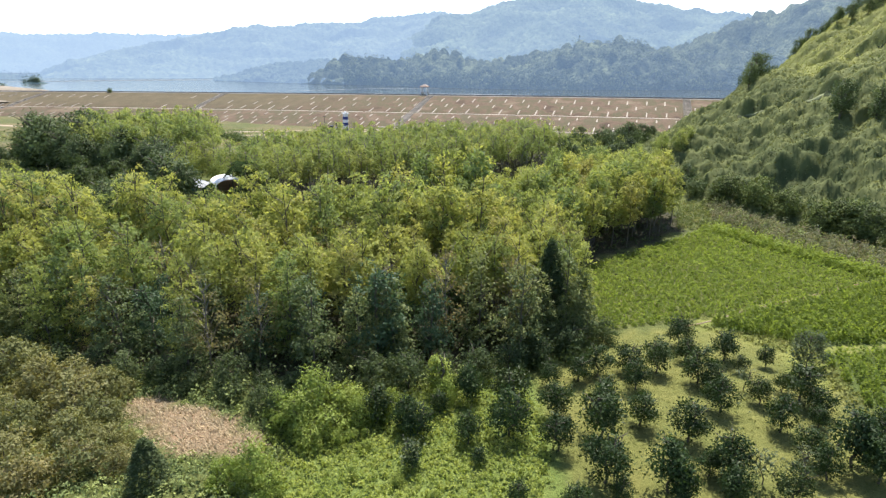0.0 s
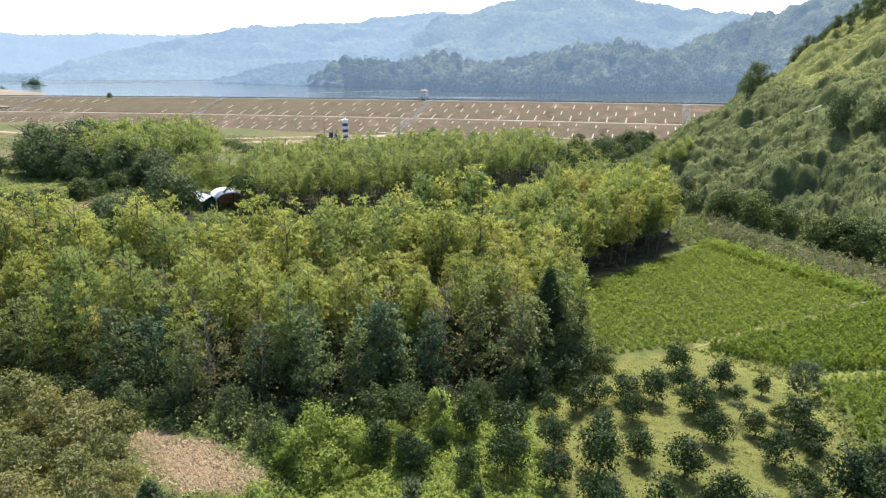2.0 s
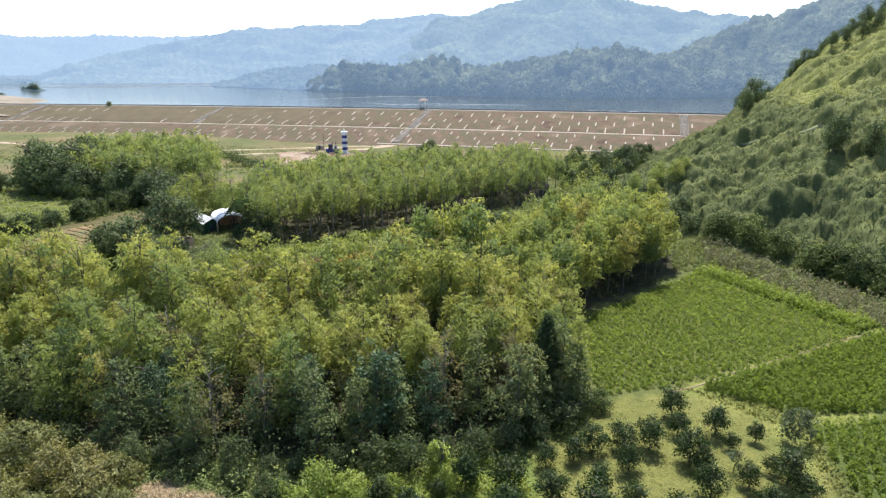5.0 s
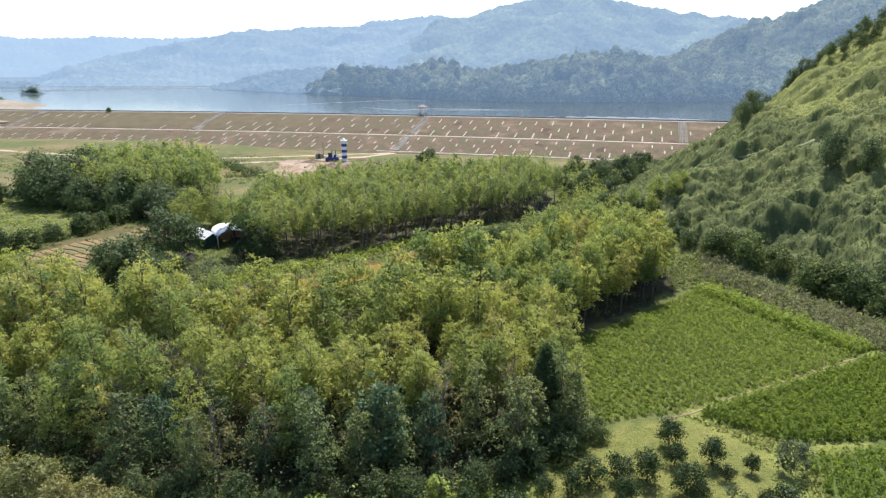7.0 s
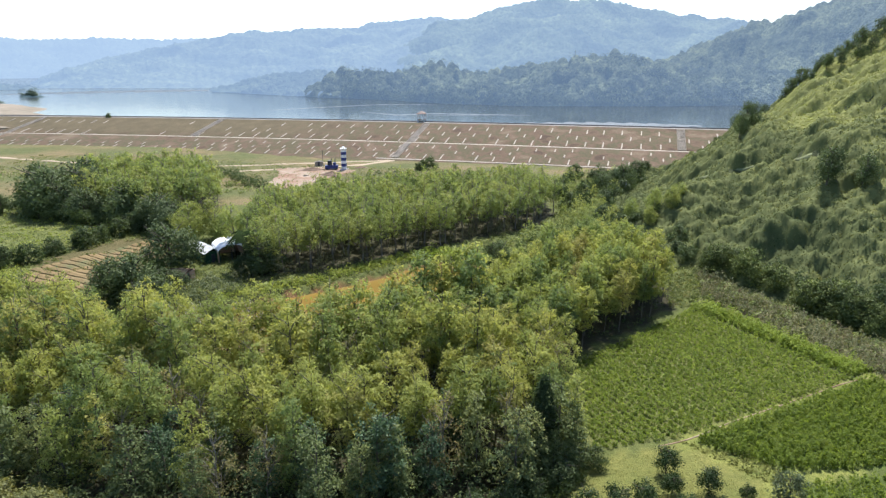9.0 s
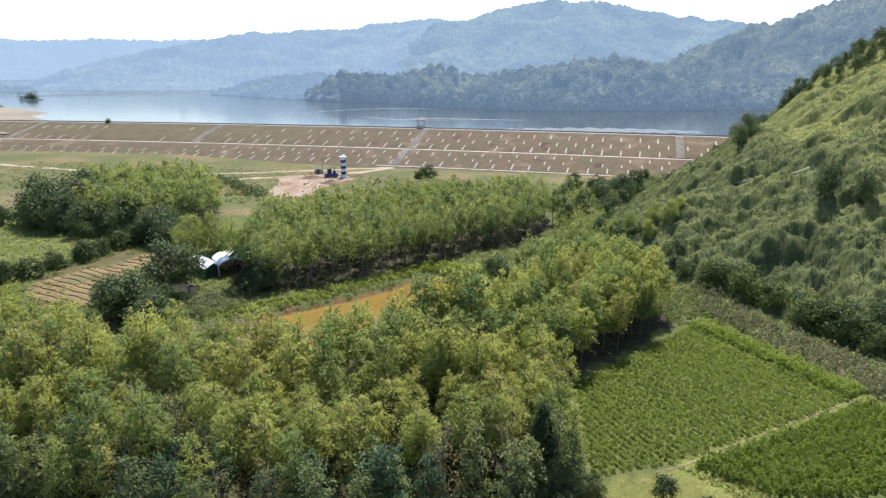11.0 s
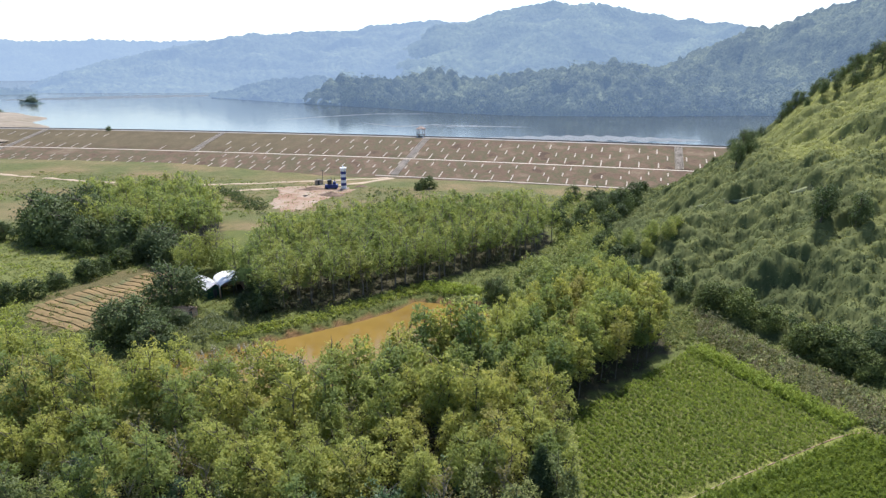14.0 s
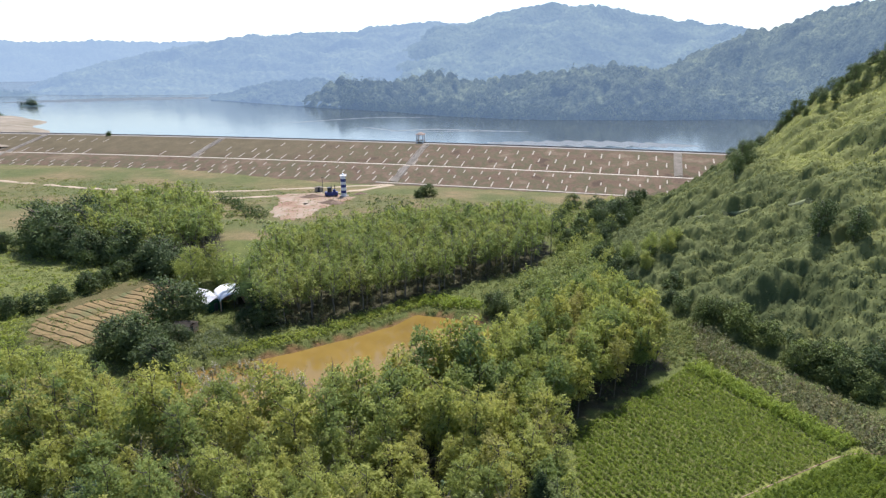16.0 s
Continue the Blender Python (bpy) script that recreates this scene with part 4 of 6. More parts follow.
olive = [tree("olive_shrub", shrub_meshes(r1, 3.5, 2.4, 0.27, 110, 34, OLIVE), "broad tree with faded olive-brown leaves beside the clearing", "olive-brown trees by the clearing") for k in range(2)]
for i, (x, y, s) in enumerate([(-33, 43.5, 1.0), (-28.5, 40.5, 1.05), (-37, 46, 1.1), (-31, 38, 0.9), (-26.5, 36.6, 0.9), (-24.5, 33.8, 0.75), (-29, 33.5, 0.95), (-42, 47.5, 1.1), (-34.5, 36.5, 0.9), (-39, 41, 1.0), (-27.2, 42.6, 0.8), (-26.0, 39.0, 0.7), (-23.6, 36.0, 0.62), (-30.5, 43.8, 0.95), (-21.6, 34.0, 0.6), (-36, 40, 1.0), (-26.5, 31.5, 0.8)]):
    put(olive[i], x, y, r1, s) if i < 2 else plant(olive[i % 2], x, y, r1, s, 0.1)
lush = [tree("lush_shrub", shrub_meshes(r1, h, w, 0.22, 90, 32, LUSH), "bright green vine-covered shrub at the edge of the grove", "lush shrubs below the grove") for h, w in ((4.0, 1.3), (2.4, 1.8), (3.0, 1.5))]
for i, (x, y, s) in enumerate([(-9.6, 39.6, 1.15), (-8.4, 37.8, 1.05), (-11.4, 38.6, 1.0), (-10.4, 38.0, 0.95), (-9.0, 39.0, 0.8), (-7.8, 39.8, 1.0), (-12.6, 39.4, 0.7), (-9.4, 36.6, 0.75), (-7.2, 40.6, 1.0), (-12.3, 32.4, 0.85), (-14.2, 32.6, 0.75), (-11, 31.2, 0.7), (-6.3, 38.6, 0.7), (-5.5, 36.2, 0.3), (-3, 32.5, 0.3), (0.2, 41.5, 0.6), (-4.2, 42, 0.6), (-0.5, 31, 0.35), (-6, 33, 0.3)]):
    put(lush[i], x, y, r1, s) if i < 3 else plant(lush[i % 3], x, y, r1, s, 0.1)
darkshrub = [tree("dark_shrub", shrub_meshes(r1, 3.4, 1.7, 0.25, 95, 22, DARK), "dark green shrub in the shade of the grove", "dark shrubs") for k in range(3)]
edge = [(-50, 54.5), (-44, 51), (-39, 50), (-35, 48.5), (-31, 46.5), (-27, 45), (-24, 45.5), (-21, 44.5), (-18, 44.8), (-15, 44.2), (-12.5, 44), (-9, 44.6), (-6, 44.8), (-3, 44.6), (0, 45.4), (3, 46.4), (6, 47.4), (9, 49), (12, 51), (14, 53.5), (16.4, 55), (-14.5, 41.2), (-17, 42.6), (-12.8, 40.2)]
for i, (x, y) in enumerate(edge):
    put(darkshrub[i], x, y, r1, 0.9) if i < 3 else plant(darkshrub[i % 3], x, y, r1, 0.85, 0.3)

# a dark conifer at the grove's corner
cv, cf = tube([(0, 0, -0.2), (0.05, 0, 5), (0, 0.05, 10.2)], [0.16, 0.1, 0.03], 7)
hh = r1.uniform(0.06, 1, 900) ** 0.85
ww = r1.uniform(0, 2 * math.pi, 900)
rad = 2.7 * (1 - hh) ** 0.75 * r1.uniform(0.45, 1, 900) ** 0.6 + 0.12
cc = np.stack([rad * np.cos(ww), rad * np.sin(ww), hh * 10.8], axis=1)
cen = np.repeat(cc, 7, axis=0) + r1.normal(size=(6300, 3)) * 0.16
way = np.repeat(np.stack([np.cos(ww), np.sin(ww), np.full(900, 0.35)], axis=1), 7, axis=0)
lv_, lf_ = leaves(cen, 0.34, 0.17, r1, way * 0.5, 0.3, way)
conifer = tree("conifer", (mesh("trunk", cv, cf, BARK, True), mesh("crown", lv_, lf_, DARK)), "tall narrow dark evergreen tree at the grove edge")
put(conifer, 10.7, 55.6, r1, 0.97)
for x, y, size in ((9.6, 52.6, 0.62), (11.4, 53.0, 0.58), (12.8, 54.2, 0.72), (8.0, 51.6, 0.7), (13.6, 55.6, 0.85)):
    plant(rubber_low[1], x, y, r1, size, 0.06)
cone = copy_thing(conifer, pose(-18.8, 31.9, land_at(-18.8, 31.9) - 0.05, 0, 0, 40))
cone.scale = (0.6, 0.6, 0.34)
tagged(cone, "dark conical bush at the edge of the clearing", "bush")

# stumps wrapped in creepers
stump = [tree("vine_stump", tree_meshes("stump", r1, 2.6, 0.1, 0.6, 0.2, 50, 24, LUSH, BARK, 0.14, 4, 0.5, 0.3, 1.2, 1.0, 0.9, 1.6), "dead stump wrapped in green creepers", "creeper-covered stumps") for k in range(2)]
for i, (x, y, s) in enumerate([(-5.0, 40.2, 1.05), (-2.7, 39.2, 0.95), (-0.2, 43.6, 1.3), (-1.9, 38.8, 0.8), (0.9, 43.2, 0.9), (-4.4, 40.0, 0.8), (-5.6, 37.4, 0.45)]):
    put(stump[i], x, y, r1, s) if i < 2 else plant(stump[i % 2], x, y, r1, s, 0.1)

# ---- big dark trees by the house and the meadow ----
mango = [tree("mango_tree", tree_meshes("mango", r1, 8.0, 0.9, 4.0, 0.5, 110, 44, DEEP, BARK, 0.28, 9, 0.55, 1.15, 1.2, 1.2, 0.7, 2.6), "large rounded dark green tree", "large dark trees") for k in range(2)]
for i, (x, y, s) in enumerate([(-56.3, 119.5, 1.35), (-57, 104.5, 1.15), (-37.5, 119.5, 0.9), (-114, 172, 1.9), (-119, 178, 1.9), (-106, 168, 1.5), (-103, 165.5, 0.95), (-86, 163, 1.35), (-40.5, 119, 0.6), (-131, 175, 0.8), (-74, 154, 1.2), (64, 207, 1.15), (57, 206, 0.9), (-93, 163, 1.0), (-62, 105.5, 1.05), (-53, 103, 0.8), (-112, 184, 1.9), (-79, 156, 1.1), (12.5, 125.5, 0.65), (-51, 99, 0.9), (-70.5, 151, 1.1), (-105, 177, 1.7), (-51.5, 111, 0.5), (-54.5, 112, 0.45), (-39.5, 122.5, 0.7), (-36, 121, 0.8), (-117, 170, 1.2), (-99, 163, 1.2)]):
    put(mango[i], x, y, r1, s) if i < 2 else plant(mango[i % 2], x, y, r1, s, 0.08)
hedge = [tree("hedge_bush", shrub_meshes(r1, 4.0, 2.2, 0.42, 80, 20, DARK), "dense green bush in a hedge", "hedge bushes") for k in range(2)]
for i, (x, y, s) in enumerate([(-95, 124.5, 1.3), (-91, 126.5, 1.2), (-89, 133, 1.1), (-86.5, 139.5, 1.3), (-85, 144.5, 1.2), (-83, 149.5, 1.2), (-81.5, 154, 1.2), (-99, 128, 0.8), (-92, 136, 0.9), (-88, 143, 1.0), (-87, 149, 0.9), (-98, 121.5, 1.0)]):
    put(hedge[i], x, y, r1, s) if i < 2 else plant(hedge[i % 2], x, y, r1, s, 0.1)


# ---- stuff: bushes on the hill, crops, grass ----
def clumps_stuff(name, xs, ys, radius, height, leaf, per, leaf_mat, rng, label, category="plants", zs=None, up=0.8, dome=1.3, vary=0.38):
    n = len(xs)
    zs = land(xs, ys) if zs is None else zs
    s = np.clip(np.exp(rng.normal(-0.05, vary, n)), 0.45, 2.3)
    c = np.repeat(np.stack([xs, ys, zs], axis=1), per, axis=0)
    sr = np.repeat(s, per)
    d = rng.normal(size=(n * per, 3))
    d /= np.linalg.norm(d, axis=1)[:, None]
    d[:, 2] = np.abs(d[:, 2])
    q = rng.uniform(0.7, 1.0, n * per) ** 0.5
    p = c + d * np.stack([radius * sr * q, radius * sr * q, height * sr * q], axis=1)
    v, f = leaves(p, leaf, leaf * 0.6, rng, d * 0.3, up, d, dome)
    me = mesh(name, v, f, leaf_mat)
    me.attributes.new("tone", "FLOAT", "POINT").data.foreach_set("value", np.repeat(rng.uniform(0, 1, n), per * 3).astype(np.float32))
    return tagged(new(name, me), label, category, kind="stuff")


r2 = np.random.default_rng(5)
HILLSIDE = [(84, 70), (72, 88), (63, 101), (56, 114), (48, 131), (46, 150), (51, 180), (60, 206), (84, 246), (108, 276), (124, 300), (150, 335), (185, 330), (200, 250), (190, 190), (160, 130), (120, 75)]
UPPER = [(100, 176), (108, 205), (114, 213), (128, 226), (150, 232), (175, 225), (180, 190), (150, 145), (112, 140), (104, 158)]
SLOPE_PATHS = [[(75.2, 175.8), (77.0, 169.6), (77.8, 159.1), (82.5, 155.9), (87.3, 153.6), (90.6, 149.1), (92.2, 145.4)]]


def creeper_lift(x, y):
    """Height of the creeper-covered bushes above the slope's ground."""
    up_ = np.clip(edge_distance(UPPER, x, y) / 6 + 0.5, 0, 1)
    tall = np.clip(0.42 + 0.8 * wave(x, y, 26, 61), 0, 1) * (1 - 0.8 * up_)
    h = canopy(x, y, 1.75, 1.1, 3, 0.58) * (1 - 0.4 * up_) + canopy(x + 40, y, 3.9, 1.8, 5, 0.52) * tall + canopy(x, y + 17, 0.95, 0.5, 8, 0.58)
    path = np.full(np.shape(x), 1e9)
    for line in SLOPE_PATHS:
        for (x0, y0), (x1, y1) in zip(line, line[1:]):
            t = np.clip(((x - x0) * (x1 - x0) + (y - y0) * (y1 - y0)) / ((x1 - x0) ** 2 + (y1 - y0) ** 2), 0, 1)
            path = np.minimum(path, np.hypot(x - x0 - t * (x1 - x0), y - y0 - t * (y1 - y0)))
    return (h + 0.3) * np.clip(edge_distance(HILLSIDE, x, y) / 3, 0, 1) * np.clip((path - 0.3) / 1.2, 0, 1) - 0.3


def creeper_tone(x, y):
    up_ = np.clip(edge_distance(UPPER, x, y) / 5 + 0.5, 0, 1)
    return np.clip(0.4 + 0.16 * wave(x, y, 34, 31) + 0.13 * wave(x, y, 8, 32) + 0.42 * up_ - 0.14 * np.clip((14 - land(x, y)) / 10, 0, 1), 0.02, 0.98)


hx, hy = np.meshgrid(np.arange(44, 202, 0.58), np.arange(68, 337, 0.58))
hz = land(hx, hy) + creeper_lift(hx, hy)
hi_ = np.arange(hx.size).reshape(hx.shape)
hf = np.stack([hi_[:-1, :-1], hi_[:-1, 1:], hi_[1:, 1:], hi_[1:, :-1]], axis=-1).reshape(-1, 4)
hf = hf[inside(HILLSIDE, hx[:-1, :-1].ravel() + 0.3, hy[:-1, :-1].ravel() + 0.3)]
used = np.unique(hf)
slot = np.zeros(hx.size, dtype=np.int64)
slot[used] = np.arange(len(used))
thicket_me = mesh("hillside_thicket", np.stack([hx.ravel(), hy.ravel(), hz.ravel()], axis=1)[used], slot[hf], CREEPER, True)
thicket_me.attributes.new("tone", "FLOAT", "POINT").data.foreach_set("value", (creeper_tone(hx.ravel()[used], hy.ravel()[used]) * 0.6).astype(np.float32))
tagged(new("hillside_thicket", thicket_me), "tangled low bushes under creepers covering the hillside", "thicket", kind="stuff")
P_ = np.array(HILLSIDE, float)
bx, by = r2.uniform(P_[:, 0].min(), P_[:, 0].max(), 560000), r2.uniform(P_[:, 1].min(), P_[:, 1].max(), 560000)
k_ = inside(HILLSIDE, bx, by)
bx, by = bx[k_][:230000], by[k_][:230000]
lift_ = creeper_lift(bx, by)
nrm_ = np.stack([-(land(bx + 0.2, by) + creeper_lift(bx + 0.2, by) - land(bx, by) - lift_) / 0.2, -(land(bx, by + 0.2) + creeper_lift(bx, by + 0.2) - land(bx, by) - lift_) / 0.2, np.ones(len(bx))], axis=1)
nrm_ /= np.linalg.norm(nrm_, axis=1)[:, None]
v, f = leaves(np.stack([bx, by, land(bx, by) + lift_], axis=1) + nrm_ * r2.uniform(0, 0.2, (len(bx), 1)), 0.36, 0.25, r2, None, 1.1, nrm_, 1.5)
me = mesh("hillside_creepers", v, f, CREEPER)
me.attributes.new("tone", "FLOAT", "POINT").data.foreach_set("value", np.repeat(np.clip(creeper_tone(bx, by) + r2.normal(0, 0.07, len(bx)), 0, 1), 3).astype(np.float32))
tagged(new("hillside_creepers", me), "dense green creepers and scrub leaves over the hillside", "scrub", kind="stuff")
# dark bushes, many added as speckle for shaded crevices in the scrub
bx, by = scatter(HILLSIDE, 3.6, r2, 0.9)
k_ = (wave(bx, by, 22, 33) + 0.5 * wave(bx, by, 7, 34) < -0.15) & ~inside(UPPER, bx, by)
clumps_stuff("hillside_bushes", bx[k_], by[k_], 0.85, 1.7, 0.32, 80, DEEP, r2, "darker taller bushes in the hillside scrub, many standing in for crevice shade", "bushes", up=1.0, dome=2.0)

rows_turn = -60.0
px_, py_ = scatter(FIELD_A, 0.5, r2, 0.2, rows_turn, 1.0)
clumps_stuff("crop", px_, py_, 0.36, 0.7, 0.25, 44, CROP, r2, "rows of leafy green crop plants", "crop", up=2.2, vary=0.26)
px_, py_ = scatter(FIELD_B, 0.6, r2, 0.3, 24, 0.8)
clumps_stuff("tall_crop", px_, py_, 0.42, 1.5, 0.28, 64, CORN, r2, "dense taller bright green crop", "crop", up=2.2, vary=0.22)
px_, py_ = scatter(FIELD_C, 0.6, r2, 0.14, 62, 1.05)
clumps_stuff("row_crop", px_, py_, 0.42, 1.0, 0.27, 54, CORN, r2, "green crop in clear rows", "crop", up=2.2, vary=0.2)
px_, py_ = scatter(FIELD_STRIP, 0.5, r2, 0.5)
clumps_stuff("bright_crop", px_, py_, 0.36, 1.2, 0.28, 50, STRIP, r2, "bright yellow-green crop strip along the field edge", "crop", up=2.2)
px_, py_ = scatter(WEED_BAND, 0.8, r2, 0.5)
clumps_stuff("dry_weeds", px_, py_, 0.4, 1.6, 0.3, 36, WEEDS, r2, "tall dry brown weeds", "weeds", up=1.4)
px_, py_ = scatter(WEED_BAND, 2.6, r2, 0.8)
k_ = r2.random(len(px_)) < 0.6
clumps_stuff("weed_band_scrub", px_[k_], py_[k_], 1.0, 1.5, 0.42, 60, HILL, r2, "green scrub growing through the dry weeds", "scrub", up=1.2)
LUSH_PATCH = [(-14, 29), (-13, 38), (-5, 43.5), (6, 46.5), (8, 40), (7, 33), (5, 27)]
px_, py_ = scatter(LUSH_PATCH, 0.45, r2, 0.5)
clumps_stuff("lush_grass", px_, py_, 0.28, 0.45, 0.2, 22, LUSHGRASS, r2, "lush bright green grass and creepers", "grass", up=2.2)
px_, py_ = scatter(ORCHARD_EDGE, 0.5, r2, 0.5)
k_ = r2.random(len(px_)) < np.where(px_ > 5, 0.5, 0.1)
clumps_stuff("orchard_grass", px_[k_], py_[k_], 0.3, 0.05, 0.13, 9, GRASS, r2, "short yellow-green orchard grass", "grass", up=2.2)

# far shore woods: single crowns on the lower slopes of the ridge
rv = np.zeros(len(ridge.data.vertices) * 3)
ridge.data.vertices.foreach_get("co", rv)
rv = rv.reshape(-1, 3)
rr_, ra_ = np.hypot(rv[:, 0], rv[:, 1]), np.degrees(np.arctan2(rv[:, 0], rv[:, 1]))
lift_ = rr_ - np.interp(ra_, SHORE_AZ, SHORE_R)
k_ = np.flatnonzero((rv[:, 2] > 8) & (lift_ < 800) & (ra_ > -9) & (ra_ < 36))
k_ = r2.choice(k_, 1700, replace=False, p=(1 / (40 + lift_[k_])) / (1 / (40 + lift_[k_])).sum())
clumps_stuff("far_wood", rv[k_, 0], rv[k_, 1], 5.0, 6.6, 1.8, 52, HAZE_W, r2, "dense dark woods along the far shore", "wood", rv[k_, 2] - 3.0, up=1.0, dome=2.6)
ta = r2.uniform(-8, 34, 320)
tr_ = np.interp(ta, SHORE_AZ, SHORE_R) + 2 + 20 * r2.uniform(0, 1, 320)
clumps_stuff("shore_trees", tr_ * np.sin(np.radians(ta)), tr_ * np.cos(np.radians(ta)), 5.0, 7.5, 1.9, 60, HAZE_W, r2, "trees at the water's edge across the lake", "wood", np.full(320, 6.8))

# ---- pumping site by the dam ----
mast = new("striped_tower")
tagged(mast, "round tower painted in blue and white bands", "tower")
bm = bmesh.new()
rod(bm, (0, 0, -0.3), (0, 0, 0.5), 2.0, 2.0, 24)
part("footing", bm, GREYCON, mast, "grey concrete footing")
for k in range(7):
    bm = bmesh.new()
    rod(bm, (0, 0, 0.5 + k * 1.25), (0, 0, 0.5 + (k + 1) * 1.25 - 0.01), 1.15, 1.15, 24)
    part("band", bm, WHITE if k % 2 == 0 else BLUE, mast, "white band" if k % 2 == 0 else "blue band")
bm = bmesh.new()
rod(bm, (0, 0, 9.25), (0, 0, 9.5), 1.5, 1.5, 24)
rod(bm, (0, 0, 9.5), (0, 0, 10.2), 0.5, 0.4, 12)
part("cap", bm, WHITE, mast)
mast.matrix_basis = pose(-41.5, 257, land_at(-41.5, 257))

intake = new("intake_tower")
tagged(intake, "small gate tower with weathered brown roof above the dam", "tower")
bm = bmesh.new()
for sx in (-1.7, 1.7):
    for sy in (-1.7, 1.7):
        bm2 = bmesh.new()
        box(bm2, sx - 0.3, sx + 0.3, sy - 0.3, sy + 0.3, -5, 4.6, 0.04)
        part("leg", bm2, WHITE, intake, "white concrete leg")
bm.free()
for z in (1.2, 4.5):
    bm = bmesh.new()
    box(bm, -2.3, 2.3, -2.3, 2.3, z, z + 0.3, 0.05)
    part("deck", bm, REDPAINT if z > 4 else GREYCON, intake)
bm = bmesh.new()
g = bmesh.ops.create_cone(bm, cap_ends=True, segments=4, radius1=3.4, radius2=0.5, depth=1.2, matrix=Matrix.Translation((0, 0, 5.4)) @ Matrix.Rotation(radians(45), 4, "Z"))
part("roof", bm, OLDROOF, intake, "weathered brown hipped roof")
intake.matrix_basis = pose(-10.5, 350, 11.6, 0, 0, -16)


# ---- between the groves: scrub, banks, bare trees ----
SCRUB_FLAT = [(14, 127), (18, 140), (27, 152), (30, 150), (36, 172), (37, 205), (50, 222), (80, 246), (93, 252), (84, 240), (66, 212), (54, 182), (47, 150), (49, 130), (46, 118), (40, 124)]
px_, py_ = scatter(SCRUB_FLAT, 2.4, r2, 0.6)
clumps_stuff("valley_scrub", px_, py_, 1.5, 2.0, 0.5, 80, HILL, r2, "green scrub filling the valley bottom", "scrub", dome=2.6)
k_ = r2.permutation(len(px_))[:60]
clumps_stuff("bamboo_clumps", px_[k_], py_[k_], 1.5, 4.2, 0.55, 150, RUBBER_FAR, r2, "yellow-green bamboo clumps in the scrub", "bamboo")
BANK = [(-44, 106.5), (-38, 110.4), (-30, 114.4), (-21.7, 120), (-15, 126), (-7.7, 132.8), (-4, 135.5), (-3, 131), (-9, 126.5), (-16.5, 120), (-24.5, 114), (-33, 109), (-42, 104.8)]
px_, py_ = scatter(BANK, 0.8, r2, 0.5)
clumps_stuff("bank_grass", px_, py_, 0.55, 0.8, 0.4, 28, LUSHGRASS, r2, "bright green grass along the pond bank", "grass")
BANK_R = [(-5, 131), (-5, 135), (9, 131.5), (11, 127.5), (2, 128.2)]
px_, py_ = scatter(BANK_R, 0.8, r2, 0.5)
clumps_stuff("bank_crop", px_, py_, 0.5, 1.3, 0.4, 34, STRIP, r2, "bright green planting at the pond's end", "crop")
NEAR_BANK = [(-58, 96), (-50, 90), (-40, 85), (-27, 82.5), (-15, 86), (-4, 92.5), (5, 101), (13, 113), (16, 110), (5, 95), (-8, 84), (-24, 78), (-42, 82), (-60, 90)]
px_, py_ = scatter(NEAR_BANK, 1.3, r2, 0.5)
clumps_stuff("near_bank_scrub", px_, py_, 0.8, 1.1, 0.4, 36, LUSHGRASS, r2, "low green growth on the near pond bank", "grass")
MARSH = [(-57, 97), (-47, 101.5), (-39, 105), (-34, 103), (-38, 96), (-45, 90), (-53, 89)]
px_, py_ = scatter(MARSH, 1.0, r2, 0.6)
k_ = wave(px_, py_, 9, 71) > -0.35
clumps_stuff("marsh_grass", px_[k_], py_[k_], 0.6, 0.7, 0.34, 26, ROUGH, r2, "olive marsh grass at the pond's shallow end", "grass", np.full(int(k_.sum()), -2.05), up=1.0)
# pale upright blades added where the pond reflects the sky
px_, py_ = scatter([(-46, 100), (-38, 104), (-29, 103), (-22, 98), (-14, 97), (-8, 98), (-10, 93), (-22, 90), (-34, 92), (-44, 95)], 1.1, r2, 0.7)
k_ = wave(px_, py_, 8, 72) > np.interp(px_, [-30, -10], [0.0, 0.5])
clumps_stuff("pale_reeds", px_[k_], py_[k_], 0.35, 1.9, 0.3, 34, REED, r2, "pale grey reed-like blades standing in for sky reflection on the pond", "reeds", np.full(int(k_.sum()), -2.05), up=0.2, vary=0.25)
GROVE_EDGE2 = [(-42, 112), (-30, 117), (-17, 127), (-3, 138), (12, 147), (24, 156), (20, 160), (5, 146), (-10, 136), (-25, 124), (-42, 116)]
px_, py_ = scatter(GROVE_EDGE2, 1.9, r2, 0.6)
clumps_stuff("grove_undergrowth", px_, py_, 0.9, 3.6, 0.4, 64, UNDERLEAF, r2, "grey-green saplings and undergrowth at the foot of the plantation", "undergrowth")
px_, py_ = scatter([(-60, 56), (-43, 51), (-28, 45), (-9, 44.5), (6, 47.5), (16, 55), (17, 64), (12, 62), (4, 55), (-10, 52), (-28, 53), (-45, 58), (-60, 62)], 1.7, r2, 0.7)
clumps_stuff("grove_front_growth", px_, py_, 1.0, 2.6, 0.3, 60, DARK, r2, "dark tangled undergrowth between the front trunks", "undergrowth", up=0.9)
px_, py_ = scatter(GROVE, 2.6, r2, 0.6)
clumps_stuff("grove_floor_growth", px_, py_, 0.9, 1.3, 0.4, 24, DARK, r2, "dark undergrowth on the grove floor", "undergrowth")
px_, py_ = scatter([(-150, 190), (-104, 166), (-84, 157), (-94, 134), (-104, 126), (-160, 150)], 3.2, r2, 0.9)
clumps_stuff("meadow_tussocks", px_, py_, 0.8, 0.8, 0.42, 26, LUSHGRASS, r2, "green tussocks dotted over the meadow", "grass")
